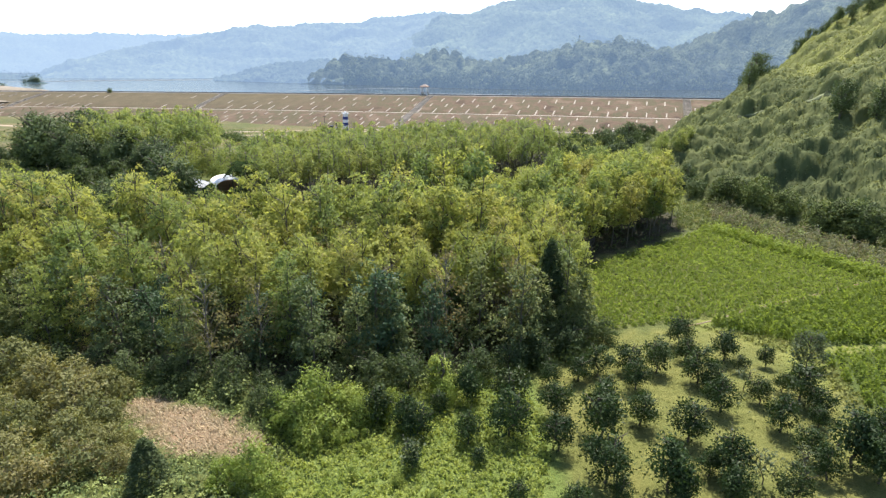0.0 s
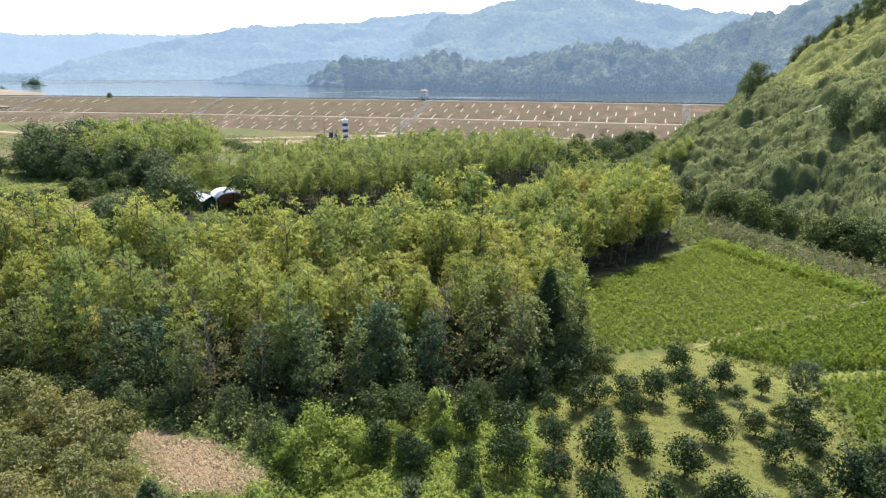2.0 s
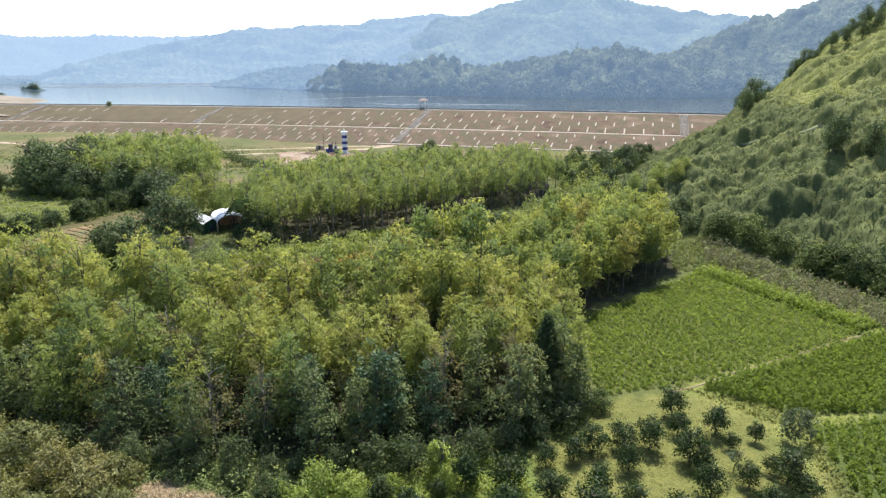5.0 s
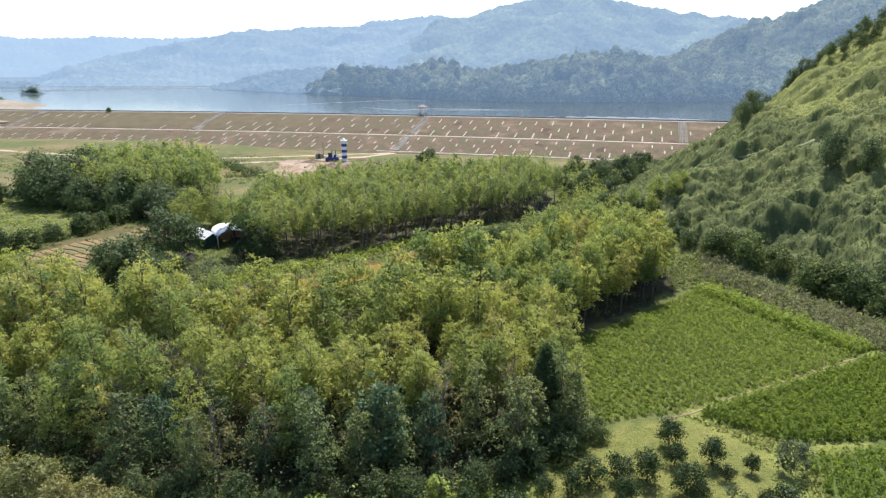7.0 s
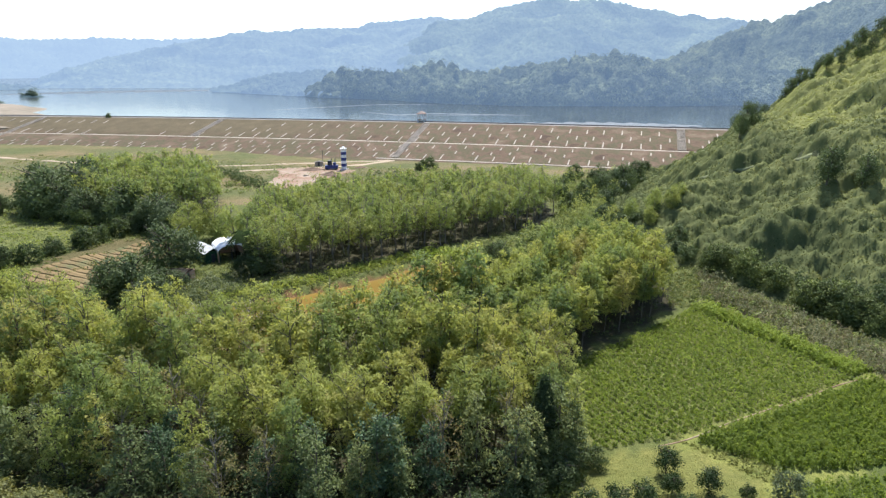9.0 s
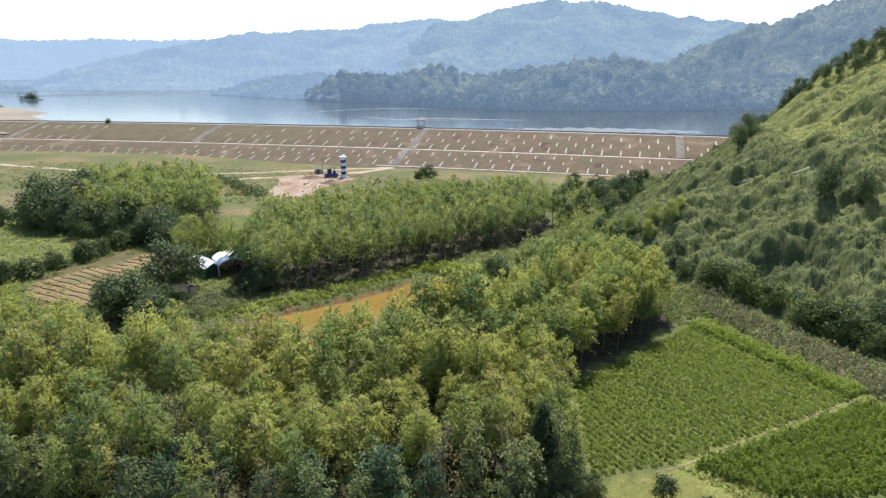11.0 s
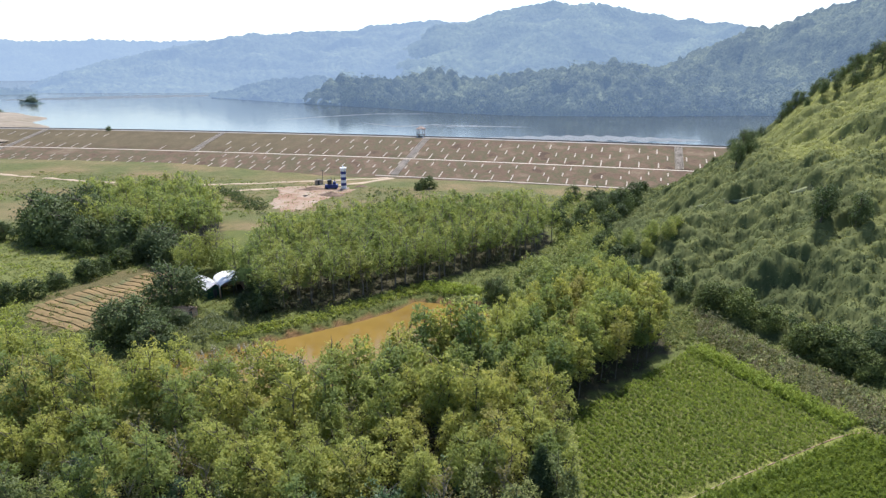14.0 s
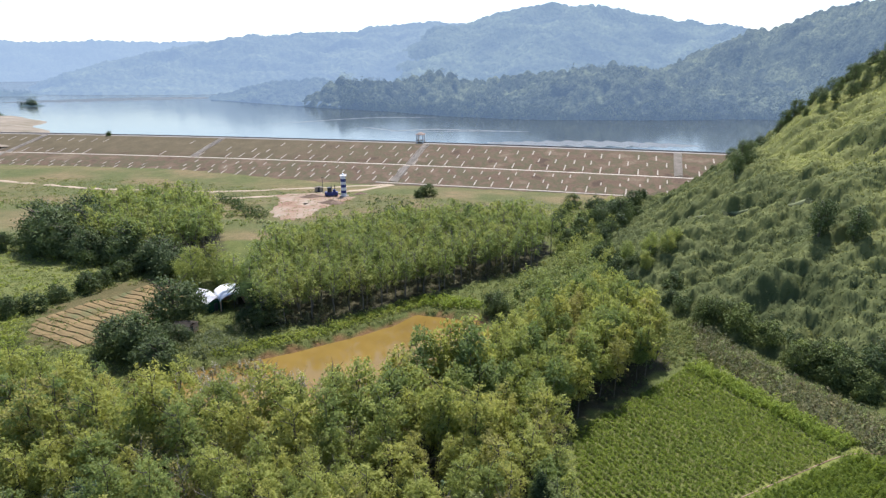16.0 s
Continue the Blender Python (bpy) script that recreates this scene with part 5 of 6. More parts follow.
px_, py_ = scatter([(-92, 124), (-82, 110), (-62, 96), (-60, 92), (-110, 104), (-120, 120)], 1.5, r2, 0.6)
clumps_stuff("field_corner_growth", px_, py_, 0.9, 0.9, 0.42, 30, LUSHGRASS, r2, "rank green growth beside the fallow field", "grass")
px_, py_ = scatter([(-64, 118), (-56, 108), (-44, 104), (-38, 110), (-46, 116), (-52, 116)], 1.4, r2, 0.6)
clumps_stuff("garden_growth", px_, py_, 1.0, 1.5, 0.36, 50, PALE, r2, "pale grey-green garden plants below the sheds", "plants")
px_, py_ = scatter([(-19, 252), (-30, 244), (-24, 214), (20, 222), (34, 236), (10, 240), (-6, 236)], 4.5, r2, 0.8)
clumps_stuff("meadow_scrub", px_, py_, 1.6, 1.8, 0.8, 20, DARK, r2, "low dark scrub behind the plantation", "scrub")
px_, py_ = scatter([(-200, 235), (-110, 228), (-62, 200), (-40, 176), (-30, 190), (-60, 214), (-110, 246), (-200, 250)], 4.0, r2, 0.8)
clumps_stuff("ditch_scrub", px_, py_, 1.2, 1.2, 0.8, 18, HILL, r2, "scrub along a ditch in the meadow", "scrub")

px_, py_ = scatter([(-30, 24), (-10, 24), (-12, 33), (-17.4, 33.4), (-21.5, 35.6), (-28, 39)], 0.9, r2, 0.6)
clumps_stuff("clearing_growth", px_, py_, 0.7, 0.9, 0.25, 40, HILL, r2, "rank green growth below the clearing", "weeds", up=1.0, dome=1.6)
px_, py_ = scatter([(-28.5, 40), (-25.5, 45), (-18, 42.8), (-11.3, 37.8), (-11.5, 34.2), (-17.5, 33.2), (-23, 36)], 0.8, r2, 0.6)
k_ = edge_distance(CLEARING, px_, py_) < -0.15
clumps_stuff("clearing_edge_growth", px_[k_], py_[k_], 0.55, 0.6, 0.22, 36, HILL, r2, "green and olive weeds round the clearing", "weeds", up=1.0, dome=1.6)
px_, py_ = scatter([(-96, 254), (-92, 256), (-78, 237), (-64, 222), (-63, 214), (-70, 216), (-84, 234)], 2.2, r2, 0.7)
clumps_stuff("bank_scrub", px_, py_, 1.3, 2.2, 0.5, 70, DARK, r2, "dark scrub along an eroded bank beside the pad", "scrub", dome=2.0)
px_, py_ = scatter(CLEARING, 0.55, r2, 0.5)
k_ = np.repeat(np.arange(len(px_)), 9)
sp_ = np.stack([px_[k_] + r2.normal(0, 0.4, len(k_)), py_[k_] + r2.normal(0, 0.4, len(k_)), np.zeros(len(k_))], axis=1)
sp_[:, 2] = land(sp_[:, 0], sp_[:, 1]) + r2.uniform(0.02, 0.12, len(k_))
v, f = leaves(sp_, 0.9, 0.05, r2, np.array([0.9, -0.5, 0.0]), 5.0)
tagged(new("cut_stalks", mesh("cut_stalks", v, f, STRAW)), "long pale cut stalks strewn over the clearing", "straw", kind="stuff")
clumps_stuff("straw", px_, py_, 0.4, 0.06, 0.24, 8, STRAW, r2, "dry straw and cut stalks on the clearing", "straw")
px_, py_ = scatter([(26, 61), (33, 57), (36.5, 53), (35, 44), (33, 36), (31, 38), (34.5, 50), (28.5, 58.5)], 0.5, r2, 0.5)
clumps_stuff("field_margin_grass", px_, py_, 0.35, 0.3, 0.28, 9, GRASS, r2, "rough grass on the margin of the fields", "grass", up=1.8)
px_, py_ = scatter([(-30, 47), (-26, 43), (-19, 42), (-12, 38), (-6, 42), (8, 48), (16, 56), (14, 57), (4, 50), (-10, 47)], 1.3, r2, 0.6)
clumps_stuff("grove_edge_growth", px_, py_, 0.7, 1.2, 0.32, 40, HILL, r2, "green creepers along the grove's front edge", "creepers", up=1.2)

OPEN = [(-110, 100), (-75, 92), (-50, 84), (-22, 73), (-12, 76), (8, 96), (20, 113), (32, 125), (40, 121), (45, 109), (46, 101), (57, 76), (68, 70), (78, 78), (64, 100), (50, 128), (48, 150), (56, 190), (36, 205), (34, 172), (24, 155), (-3, 136), (-17, 126), (-38, 117), (-62, 146), (-66, 160), (-84, 160), (-104, 164), (-140, 185), (-160, 160)]
px_, py_ = scatter(OPEN, 1.35, r2, 0.6)
k_ = (edge_distance(POND_EDGE, px_, py_) < -0.3) & ~inside(FALLOW, px_, py_) & ~inside(FIELD_STRIP, px_, py_) & ~inside(LEFT_MEADOW, px_, py_)
clumps_stuff("rough_grass", px_[k_], py_[k_], 0.75, 0.55, 0.36, 22, ROUGH, r2, "rough uneven grass on the valley floor", "grass", up=1.2)
px_, py_ = scatter(LEFT_MEADOW, 1.7, r2, 0.6)
clumps_stuff("meadow_grass", px_, py_, 0.9, 0.3, 0.4, 16, ROUGH, r2, "yellow-green meadow grass", "grass", up=1.8)
px_, py_ = scatter([(-200, 300), (-110, 285), (-20, 260), (60, 235), (40, 205), (-40, 205), (-70, 215), (-140, 235), (-200, 240)], 3.6, r2, 0.6)
clumps_stuff("dam_meadow_grass", px_, py_, 1.6, 0.25, 0.6, 18, ROUGH, r2, "dry uneven grass of the meadow below the dam", "grass", up=2.0)

px_, py_ = scatter([(41, 99), (44, 112), (51, 119), (57, 108), (62, 97), (56, 92), (50, 101), (46, 100)], 0.9, r2, 0.6)
clumps_stuff("grove_end_grass", px_, py_, 0.6, 0.6, 0.3, 30, ROUGH, r2, "rough grass between the grove's end and the weeds", "grass", up=1.3)

bare = []
for k in range(3):
    h = r1.uniform(7.5, 9.0)
    pts = limb_curve(r1, (0, 0, -0.3), (r1.normal() * 0.3, r1.normal() * 0.3, h), 0.12)
    v, f = tube(pts, np.linspace(0.1, 0.02, 5), 6)
    f = f.tolist()
    for q in range(16):
        z = r1.uniform(h * 0.35, h * 0.95)
        base = np.array([np.interp(z, pts[:, 2], pts[:, i]) for i in range(2)] + [z])
        w = r1.uniform(0, 2 * math.pi)
        ln = r1.uniform(0.8, 1.9)
        end = base + np.array([math.cos(w) * ln * 0.6, math.sin(w) * ln * 0.6, ln])
        v, f = branch(v, f, base, limb_curve(r1, base + (end - base) * 0.1, end, 0.06, 4), [0.04, 0.03, 0.022, 0.01], 4)
    cs = np.array([[r1.normal() * 0.8, r1.normal() * 0.8, r1.uniform(h * 0.45, h)] for q in range(90)])
    lv_, lf_ = leaves(cs, 0.3, 0.16, r1)
    bare.append(tree("bare_tree", (mesh("trunk", v, f, PALEBARK, True), mesh("crown", lv_, lf_, OLIVE)), "thin pale tree almost bare of leaves by the pond", "bare trees by the pond"))
for i, (x, y) in enumerate([(-41, 86), (-36.5, 83), (-31.5, 82), (-27.5, 79), (-24, 80), (-21, 82), (-34, 80), (-14, 84.5), (-9, 86), (-44, 84), (-29, 84), (-18, 80)]):
    put(bare[i], x, y, r1) if i < 3 else plant(bare[i % 3], x, y, r1, 1.0, 0.15)

# trees on the hill
hilltree = [tree("hill_tree", tree_meshes("hill", r1, 9.5, 2.2, 2.3, 0.42, 80, 24, DEEP, BARK, 0.2, 8, 0.6, 0.8, 0.8, 0.9), "tall dark tree standing on the hillside", "trees on the hillside") for k in range(3)]
HILL_TREES = [(90, 180.5, 1.0), (94, 186, 1.15), (97, 188, 1.0), (108, 221, 0.8), (84, 128.5, 1.05), (90, 125.5, 1.1), (92, 127.5, 0.7), (120, 226, 0.7), (130, 231, 0.8), (136, 236, 0.75), (143, 240, 0.8), (150, 242, 0.9), (157, 238, 0.85), (163, 240, 0.9), (112, 224, 0.6), (171, 238, 0.9), (128, 246, 0.7), (118, 236, 0.6), (178, 240, 0.9), (115, 250, 0.5), (124, 230, 0.8), (133, 233, 0.9), (139, 238, 0.9), (147, 241, 1.0), (153, 240, 1.0), (160, 239, 1.0), (167, 239, 1.0), (174, 239, 1.0), (116, 228, 0.7), (126, 236, 0.8), (144, 236, 0.7), (182, 236, 1.0), (122.0, 203.0, 0.45), (126.4, 202.8, 0.70), (130.8, 202.6, 0.69), (135.2, 202.4, 0.67), (139.6, 202.2, 0.63), (144.0, 202.0, 0.96), (148.4, 201.8, 0.92), (152.8, 201.6, 0.87), (157.2, 201.4, 0.81), (128.0, 212.0, 0.50), (132.6, 211.8, 0.61), (137.2, 211.6, 0.73), (141.8, 211.4, 0.86), (146.4, 211.2, 0.68), (151.0, 211.0, 0.81), (155.6, 210.8, 0.95), (160.2, 210.6, 1.11), (85.5, 130.5, 0.8)]
for i, (x, y, s) in enumerate(HILL_TREES):
    put(hilltree[i], x, y, r1, s) if i < 3 else plant(hilltree[i % 3], x, y, r1, s, 0.08)
footbush = [tree("foot_bush", shrub_meshes(r1, 4.2, 2.4, 0.4, 95, 26, DEEP), "large dark bush at the foot of the hill", "bushes at the hill foot") for k in range(2)]
for i, (x, y, s) in enumerate([(65, 109.5, 1.05), (67.5, 98.5, 1.0), (75, 93, 1.3), (59.5, 113, 0.85), (71, 96.5, 1.0), (57, 119, 0.8), (79, 90, 1.4), (53, 128, 0.9), (63, 114, 0.7), (50, 136, 0.9), (72, 101, 0.9), (62, 66, 0.9), (48, 143, 1.0), (47, 150, 1.1), (49, 158, 1.2), (46, 165, 1.0), (50, 172, 1.1), (53, 183, 1.2), (57, 193, 1.2), (62, 200, 1.3), (54, 124, 1.0), (61, 118, 0.9), (68, 106, 1.1), (56, 135, 1.0), (52, 150, 1.0), (70, 92, 1.1), (82, 86, 1.3), (86, 82, 1.3), (41, 203, 1.3), (53, 232, 1.4), (61, 226, 1.6), (47, 193, 1.3), (55, 193, 1.2), (65, 216, 1.6), (70, 224, 1.7), (78, 236, 1.6), (59, 212, 1.4), (40, 181, 1.1), (44, 212, 1.3)]):
    put(footbush[i], x, y, r1, s) if i < 2 else plant(footbush[i % 2], x, y, r1, s, 0.08)

for x, y, s in ((-5, 258, 1.5), (-9, 254, 1.0), (40, 192, 1.2), (45, 184, 1.1), (50, 203, 1.3), (72, 212, 1.3), (86, 248, 1.4), (48, 222, 1.2)):
    plant(hedge[0], x, y, r1, s, 0.08)

bamboo = [tree("bamboo_clump", tree_meshes("bamboo", r1, 6.5, 0.6, 2.2, 0.42, 70, 26, RUBBER_FAR, GREYBARK, 0.05, 14, 0.9, 0.7, 0.6, 0.5, 1.2, 1.2), "arching yellow-green bamboo clump at the hill foot", "bamboo clumps at the hill foot") for k in range(2)]
for i, (x, y, s) in enumerate([(51, 155, 0.95), (55, 150.5, 1.0), (58.5, 147.5, 0.85), (48, 160, 0.8), (61, 150, 0.7), (53, 146, 0.75), (69.5, 97, 0.6), (66.5, 101.5, 0.6)]):
    put(bamboo[i], x, y, r1, s) if i < 2 else plant(bamboo[i % 2], x, y, r1, s, 0.08)

overhang = [tree("slope_tree", shrub_meshes(r1, 5.0, 2.6, 0.36, 120, 30, SLOPELEAF), "broad leafy tree with sunlit green top at the hill foot", "leafy trees at the hill foot") for k in range(2)]
for i, (x, y, s) in enumerate([(65.0, 99.4, 1.00), (67.4, 97.2, 1.15), (68.0, 93.8, 1.30), (69.8, 91.0, 1.00), (63.6, 107.0, 1.15), (60.7, 112.4, 1.30), (70.5, 88.7, 1.00), (57.2, 116.9, 1.15)]):
    put(overhang[i], x, y, r1, s) if i < 2 else plant(overhang[i % 2], x, y, r1, s, 0.1)

# pale trees and thin ones in the orchard
pale = tree("pale_tree", tree_meshes("pale", r1, 3.6, 1.0, 1.5, 0.28, 60, 22, PALE, BARK, 0.08, 7, 0.55, 0.45), "grey-green feathery tree at the orchard corner")
put(pale, 33.3, 48.7, r1)
thin = tree("thin_tree", tree_meshes("thin", r1, 2.7, 1.1, 0.9, 0.26, 26, 7, PALE, BARK, 0.05, 7, 0.6, 0.4), "thin young tree with sparse pale leaves", "thin young trees")
put(thin, 20.7, 32.3, r1)
for x, y in ((25.3, 44.2), (-2.1, 33.9), (24.0, 33.4)):
    plant(thin, x, y, r1, 0.9, 0.1)

# coconut palm by the sheds
palm = new("palm_tree")
tagged(palm, "coconut palm rising beside the sheds", "palm")
v, f = tube([(0, 0, -0.2), (0.15, 0, 2.5), (0.1, 0.1, 5), (0.3, 0.1, 8.6)], [0.2, 0.15, 0.13, 0.12], 8)
under("trunk", mesh("trunk", v, f, BARK, True), palm)
for k in range(15):
    w = k * 2.4
    up_ = 1.0 - 0.11 * k
    pv_, pf_ = [], []
    spine = [np.array([0.3 + math.cos(w) * 3.6 * t, 0.1 + math.sin(w) * 3.6 * t, 8.6 + 1.6 * up_ * t - 2.4 * t * t]) for t in np.linspace(0.03, 1, 12)]
    side = np.array([-math.sin(w), math.cos(w), 0])
    for a, b in zip(spine[:-1], spine[1:]):
        for sgn in (-1, 1):
            tip = (a + b) / 2 + sgn * side * 0.8 + np.array([math.cos(w) * 0.3, math.sin(w) * 0.3, -0.3])
            pv_ += [a, b, tip + (b - a) * 0.3, tip - (b - a) * 0.1]
            pf_.append([len(pv_) - 4, len(pv_) - 3, len(pv_) - 2, len(pv_) - 1])
    under("frond", mesh("frond", np.array(pv_), np.array(pf_), PALMLEAF), palm)
palm.matrix_basis = pose(-41.4, 120.2, land_at(-41.4, 120.2))

# ---- sheds ----
barrel = new("barrel_shed")
tagged(barrel, "shed with a white arched sheet roof among trees", "shed")
n = 14
v, f = [], []
for y in (-3.2, 3.2):
    for rr in (2.5, 2.4):
        for k in range(n + 1):
            w = math.pi * k / n
            v.append((-rr * math.cos(w), y, 2.0 + 1.25 * rr / 2.5 * math.sin(w)))
m_ = n + 1
for k in range(n):
    f += [[k, k + 1, 2 * m_ + k + 1, 2 * m_ + k], [m_ + k, 3 * m_ + k, 3 * m_ + k + 1, m_ + k + 1], [k, m_ + k, m_ + k + 1, k + 1], [2 * m_ + k, 2 * m_ + k + 1, 3 * m_ + k + 1, 3 * m_ + k]]
under("roof", mesh("roof", v, f, ROOFMETAL, True), barrel, "white arched sheet roof")
for sx in (-2.4, 2.4):
    bm = bmesh.new()
    box(bm, sx - 0.08, sx + 0.08, -3.1, 3.1, 0, 2.0, 0.02)
    part("side_wall", bm, PINKWALL, barrel)
bm = bmesh.new()
box(bm, -2.3, 2.3, 2.9, 3.05, 0, 2.1, 0.02)
part("end_wall", bm, PINKWALL, barrel)
for sx in (-2.3, 0, 2.3):
    bm = bmesh.new()
    rod(bm, (sx, -3.0, 0), (sx, -3.0, 2.3), 0.07)
    part("post", bm, DARKMETAL, barrel)
barrel.matrix_basis = pose(-48.4, 131.0, land_at(-48.4, 131.0) - 0.1, 0, 0, 30) @ Matrix.Scale(1.2, 4)


def pitched_shed(name, label, w, d, h, rise, roof, wall, m):
    """Walls, a two-sided roof with overhang, posts and a door opening."""
    root = tagged(new(name), label, "shed")
    for sx in (-1, 1):
        bm = bmesh.new()
        vs = [bm.verts.new(p) for p in ((0, -d / 2 - 0.4, h + rise), (0, d / 2 + 0.4, h + rise), (sx * (w / 2 + 0.5), d / 2 + 0.4, h - 0.25), (sx * (w / 2 + 0.5), -d / 2 - 0.4, h - 0.25))]
        face = bm.faces.new(vs)
        bmesh.ops.solidify(bm, geom=[face], thickness=0.06)
        part("roof_sheet", bm, roof, root, "sheet metal roof side")
    for sx in (-1, 1):
        bm = bmesh.new()
        box(bm, sx * w / 2 - 0.07, sx * w / 2 + 0.07, -d / 2, d / 2, 0, h, 0.01)
        part("side_wall", bm, wall, root)
    for sy in (-1, 1):
        bm = bmesh.new()
        box(bm, -w / 2 + 0.08, w / 2 - 0.08, sy * d / 2 - 0.06, sy * d / 2 + 0.06, 0, h, 0.01)
        part("end_wall", bm, wall, root)
    bm = bmesh.new()
    box(bm, -0.45, 0.45, -d / 2 - 0.1, -d / 2 - 0.062, 0, 2.0, 0.01)
    part("door", bm, DARKMETAL, root)
    root.matrix_basis = m
    return root


pitched_shed("long_shed", "long shed with white sheet roof and green netting", 3.2, 8.5, 2.6, 0.7, ROOFMETAL, GREENNET, pose(-53.3, 129.5, land_at(-53.3, 129.5) - 0.1, 0, 0, 45))
pitched_shed("hut", "small hut with faded wall under dark thatch", 4.5, 3.4, 2.1, 0.7, THATCH, PINKWALL, pose(-52.5, 114.5, land_at(-52.5, 114.5) - 0.1, 0, 0, 78))

# ---- fallow beds ----
fallow = new("fallow_beds")
tagged(fallow, "long raised beds of dry tan soil in a fallow field", "field", kind="structure")
BED = surface("dry_bed_soil", [(0.34, (0.09, 0.098, 0.04)), (0.46, (0.145, 0.105, 0.048)), (0.6, (0.185, 0.13, 0.06))], 0.12, 2.5, 0.95, 0.7, 0.1)
ra = math.radians(-28)
ud, wd = np.array([math.cos(ra), math.sin(ra)]), np.array([-math.sin(ra), math.cos(ra)])
for k in range(18):
    c = np.array([-75.5, 111.5]) + wd * (k * 2.0) + ud * 0.22 * k
    ts = [t for t in np.arange(-16, 16, 0.5) if inside(FALLOW, np.array([c[0] + ud[0] * t]), np.array([c[1] + ud[1] * t]))[0]]
    if len(ts) < 6:
        continue
    v, f = [], []
    for t in np.linspace(ts[0], ts[-1], 16):
        wob = 0.12 * math.sin(t * 0.9 + k)
        for o, h in ((-0.95, -0.25), (-0.8, 0.16), (0, 0.26), (0.8, 0.16), (0.95, -0.25)):
            p = c + ud * t + wd * (o + wob)
            v.append((p[0], p[1], land_at(p[0], p[1]) + h + 0.04 * math.sin(t * 3.1 + o)))
    for i in range(15):
        for j in range(4):
            f.append([i * 5 + j, (i + 1) * 5 + j, (i + 1) * 5 + j + 1, i * 5 + j + 1])
    f += [[4, 3, 2, 1, 0], [75, 76, 77, 78, 79]]
    under("bed", mesh("bed", v, f, BED), fallow)


px_, py_ = scatter(FALLOW, 1.2, r2, 0.6)
k_ = wave(px_, py_, 12, 81) + np.interp(edge_distance(FALLOW, px_, py_), [0, 5], [0.9, -0.35]) > 0
clumps_stuff("fallow_weeds", px_[k_], py_[k_], 0.5, 0.4, 0.32, 24, ROUGH, r2, "weeds and grass round the fallow beds", "weeds", up=1.4)

# ---- tracks and the pad ----
def track(name, pts, width, material, label, lift=0.08):
    P = np.array(pts, float)
    s = np.concatenate([[0], np.cumsum(np.hypot(*np.diff(P, axis=0).T))])
    t = np.linspace(0, s[-1], max(8, int(s[-1] / 2.0)))
    x, y = np.interp(t, s, P[:, 0]), np.interp(t, s, P[:, 1])
    for _ in range(3):
        x[1:-1], y[1:-1] = (x[:-2] + x[1:-1] * 2 + x[2:]) / 4, (y[:-2] + y[1:-1] * 2 + y[2:]) / 4
    dx, dy = np.gradient(x), np.gradient(y)
    nrm = np.hypot(dx, dy)
    v, f = [], []
    for i in range(len(t)):
        nxv, nyv = -dy[i] / nrm[i], dx[i] / nrm[i]
        wd_ = width * (1 + 0.15 * math.sin(i * 0.9))
        for o, h in ((-0.62, -0.35), (-0.5, 0.0), (0.0, 0.05), (0.5, 0.0), (0.62, -0.35)):
            p, q = x[i] + nxv * o * wd_, y[i] + nyv * o * wd_
            v.append((p, q, land_at(p, q) + lift + h))
    for i in range(len(t) - 1):
        for j in range(4):
            f.append([i * 5 + j, (i + 1) * 5 + j, (i + 1) * 5 + j + 1, i * 5 + j + 1])
    return tagged(new(name, mesh(name, v, f, material, True)), label, "track", kind="structure")


track("road_meadow", [(-240, 300), (-160, 272), (-105, 266), (-84, 270), (-66, 275), (-47, 280.7), (-21, 288), (-8, 297)], 2.6, DIRT, "pale dirt track across the meadow")
track("road_pad", [(-150, 250), (-95, 252.4), (-80, 254.7), (-63.5, 260.7), (-55, 264), (-46, 266), (-38, 270), (-20, 288)], 3.0, DIRT, "pale dirt track to the tower")
track("road_field", [(24.5, 58.6), (28.3, 60.0), (40, 65.8), (50, 70.4), (58.6, 74.2), (66, 73)], 0.16, PADSOIL, "pale footpath between the crop fields", 0.03)
track("road_slope", SLOPE_PATHS[0], 0.6, DRYPATH, "narrow dry footpath crossing the hillside", 0.08)
P_ = np.array([(-74, 262), (-70, 254), (-67, 244), (-67, 228), (-61, 214), (-53, 211), (-48, 217), (-47, 230), (-41, 243), (-34, 254), (-40, 263), (-56, 267)])
ang = np.arange(len(P_))
ring = []
for a, b in zip(P_, np.roll(P_, -1, axis=0)):
    for t in np.linspace(0, 1, 8, endpoint=False):
        ring.append(a + (b - a) * t)
ring = np.array(ring)
for _ in range(6):
    ring = (np.roll(ring, 1, 0) + 2 * ring + np.roll(ring, -1, 0)) / 4
ctr = ring.mean(axis=0)
v, f = [], []
K_ = len(ring)
for q in np.linspace(0.05, 1, 10):
    for i, p in enumerate(ring):
        w = ctr + (p - ctr) * q * (1 + 0.05 * math.sin(i * 1.3) * q)
        v.append((w[0], w[1], land_at(w[0], w[1]) + (0.16 if q < 0.99 else -0.3)))
for j in range(9):
    for i in range(K_):
        f.append([j * K_ + i, j * K_ + (i + 1) % K_, (j + 1) * K_ + (i + 1) % K_, (j + 1) * K_ + i])
f.append(list(range(K_)))
pad = tagged(new("ground_pad", mesh("ground_pad", v, f, PADSOIL, True)), "bare orange-tan soil pad round the striped tower", "ground", kind="structure")

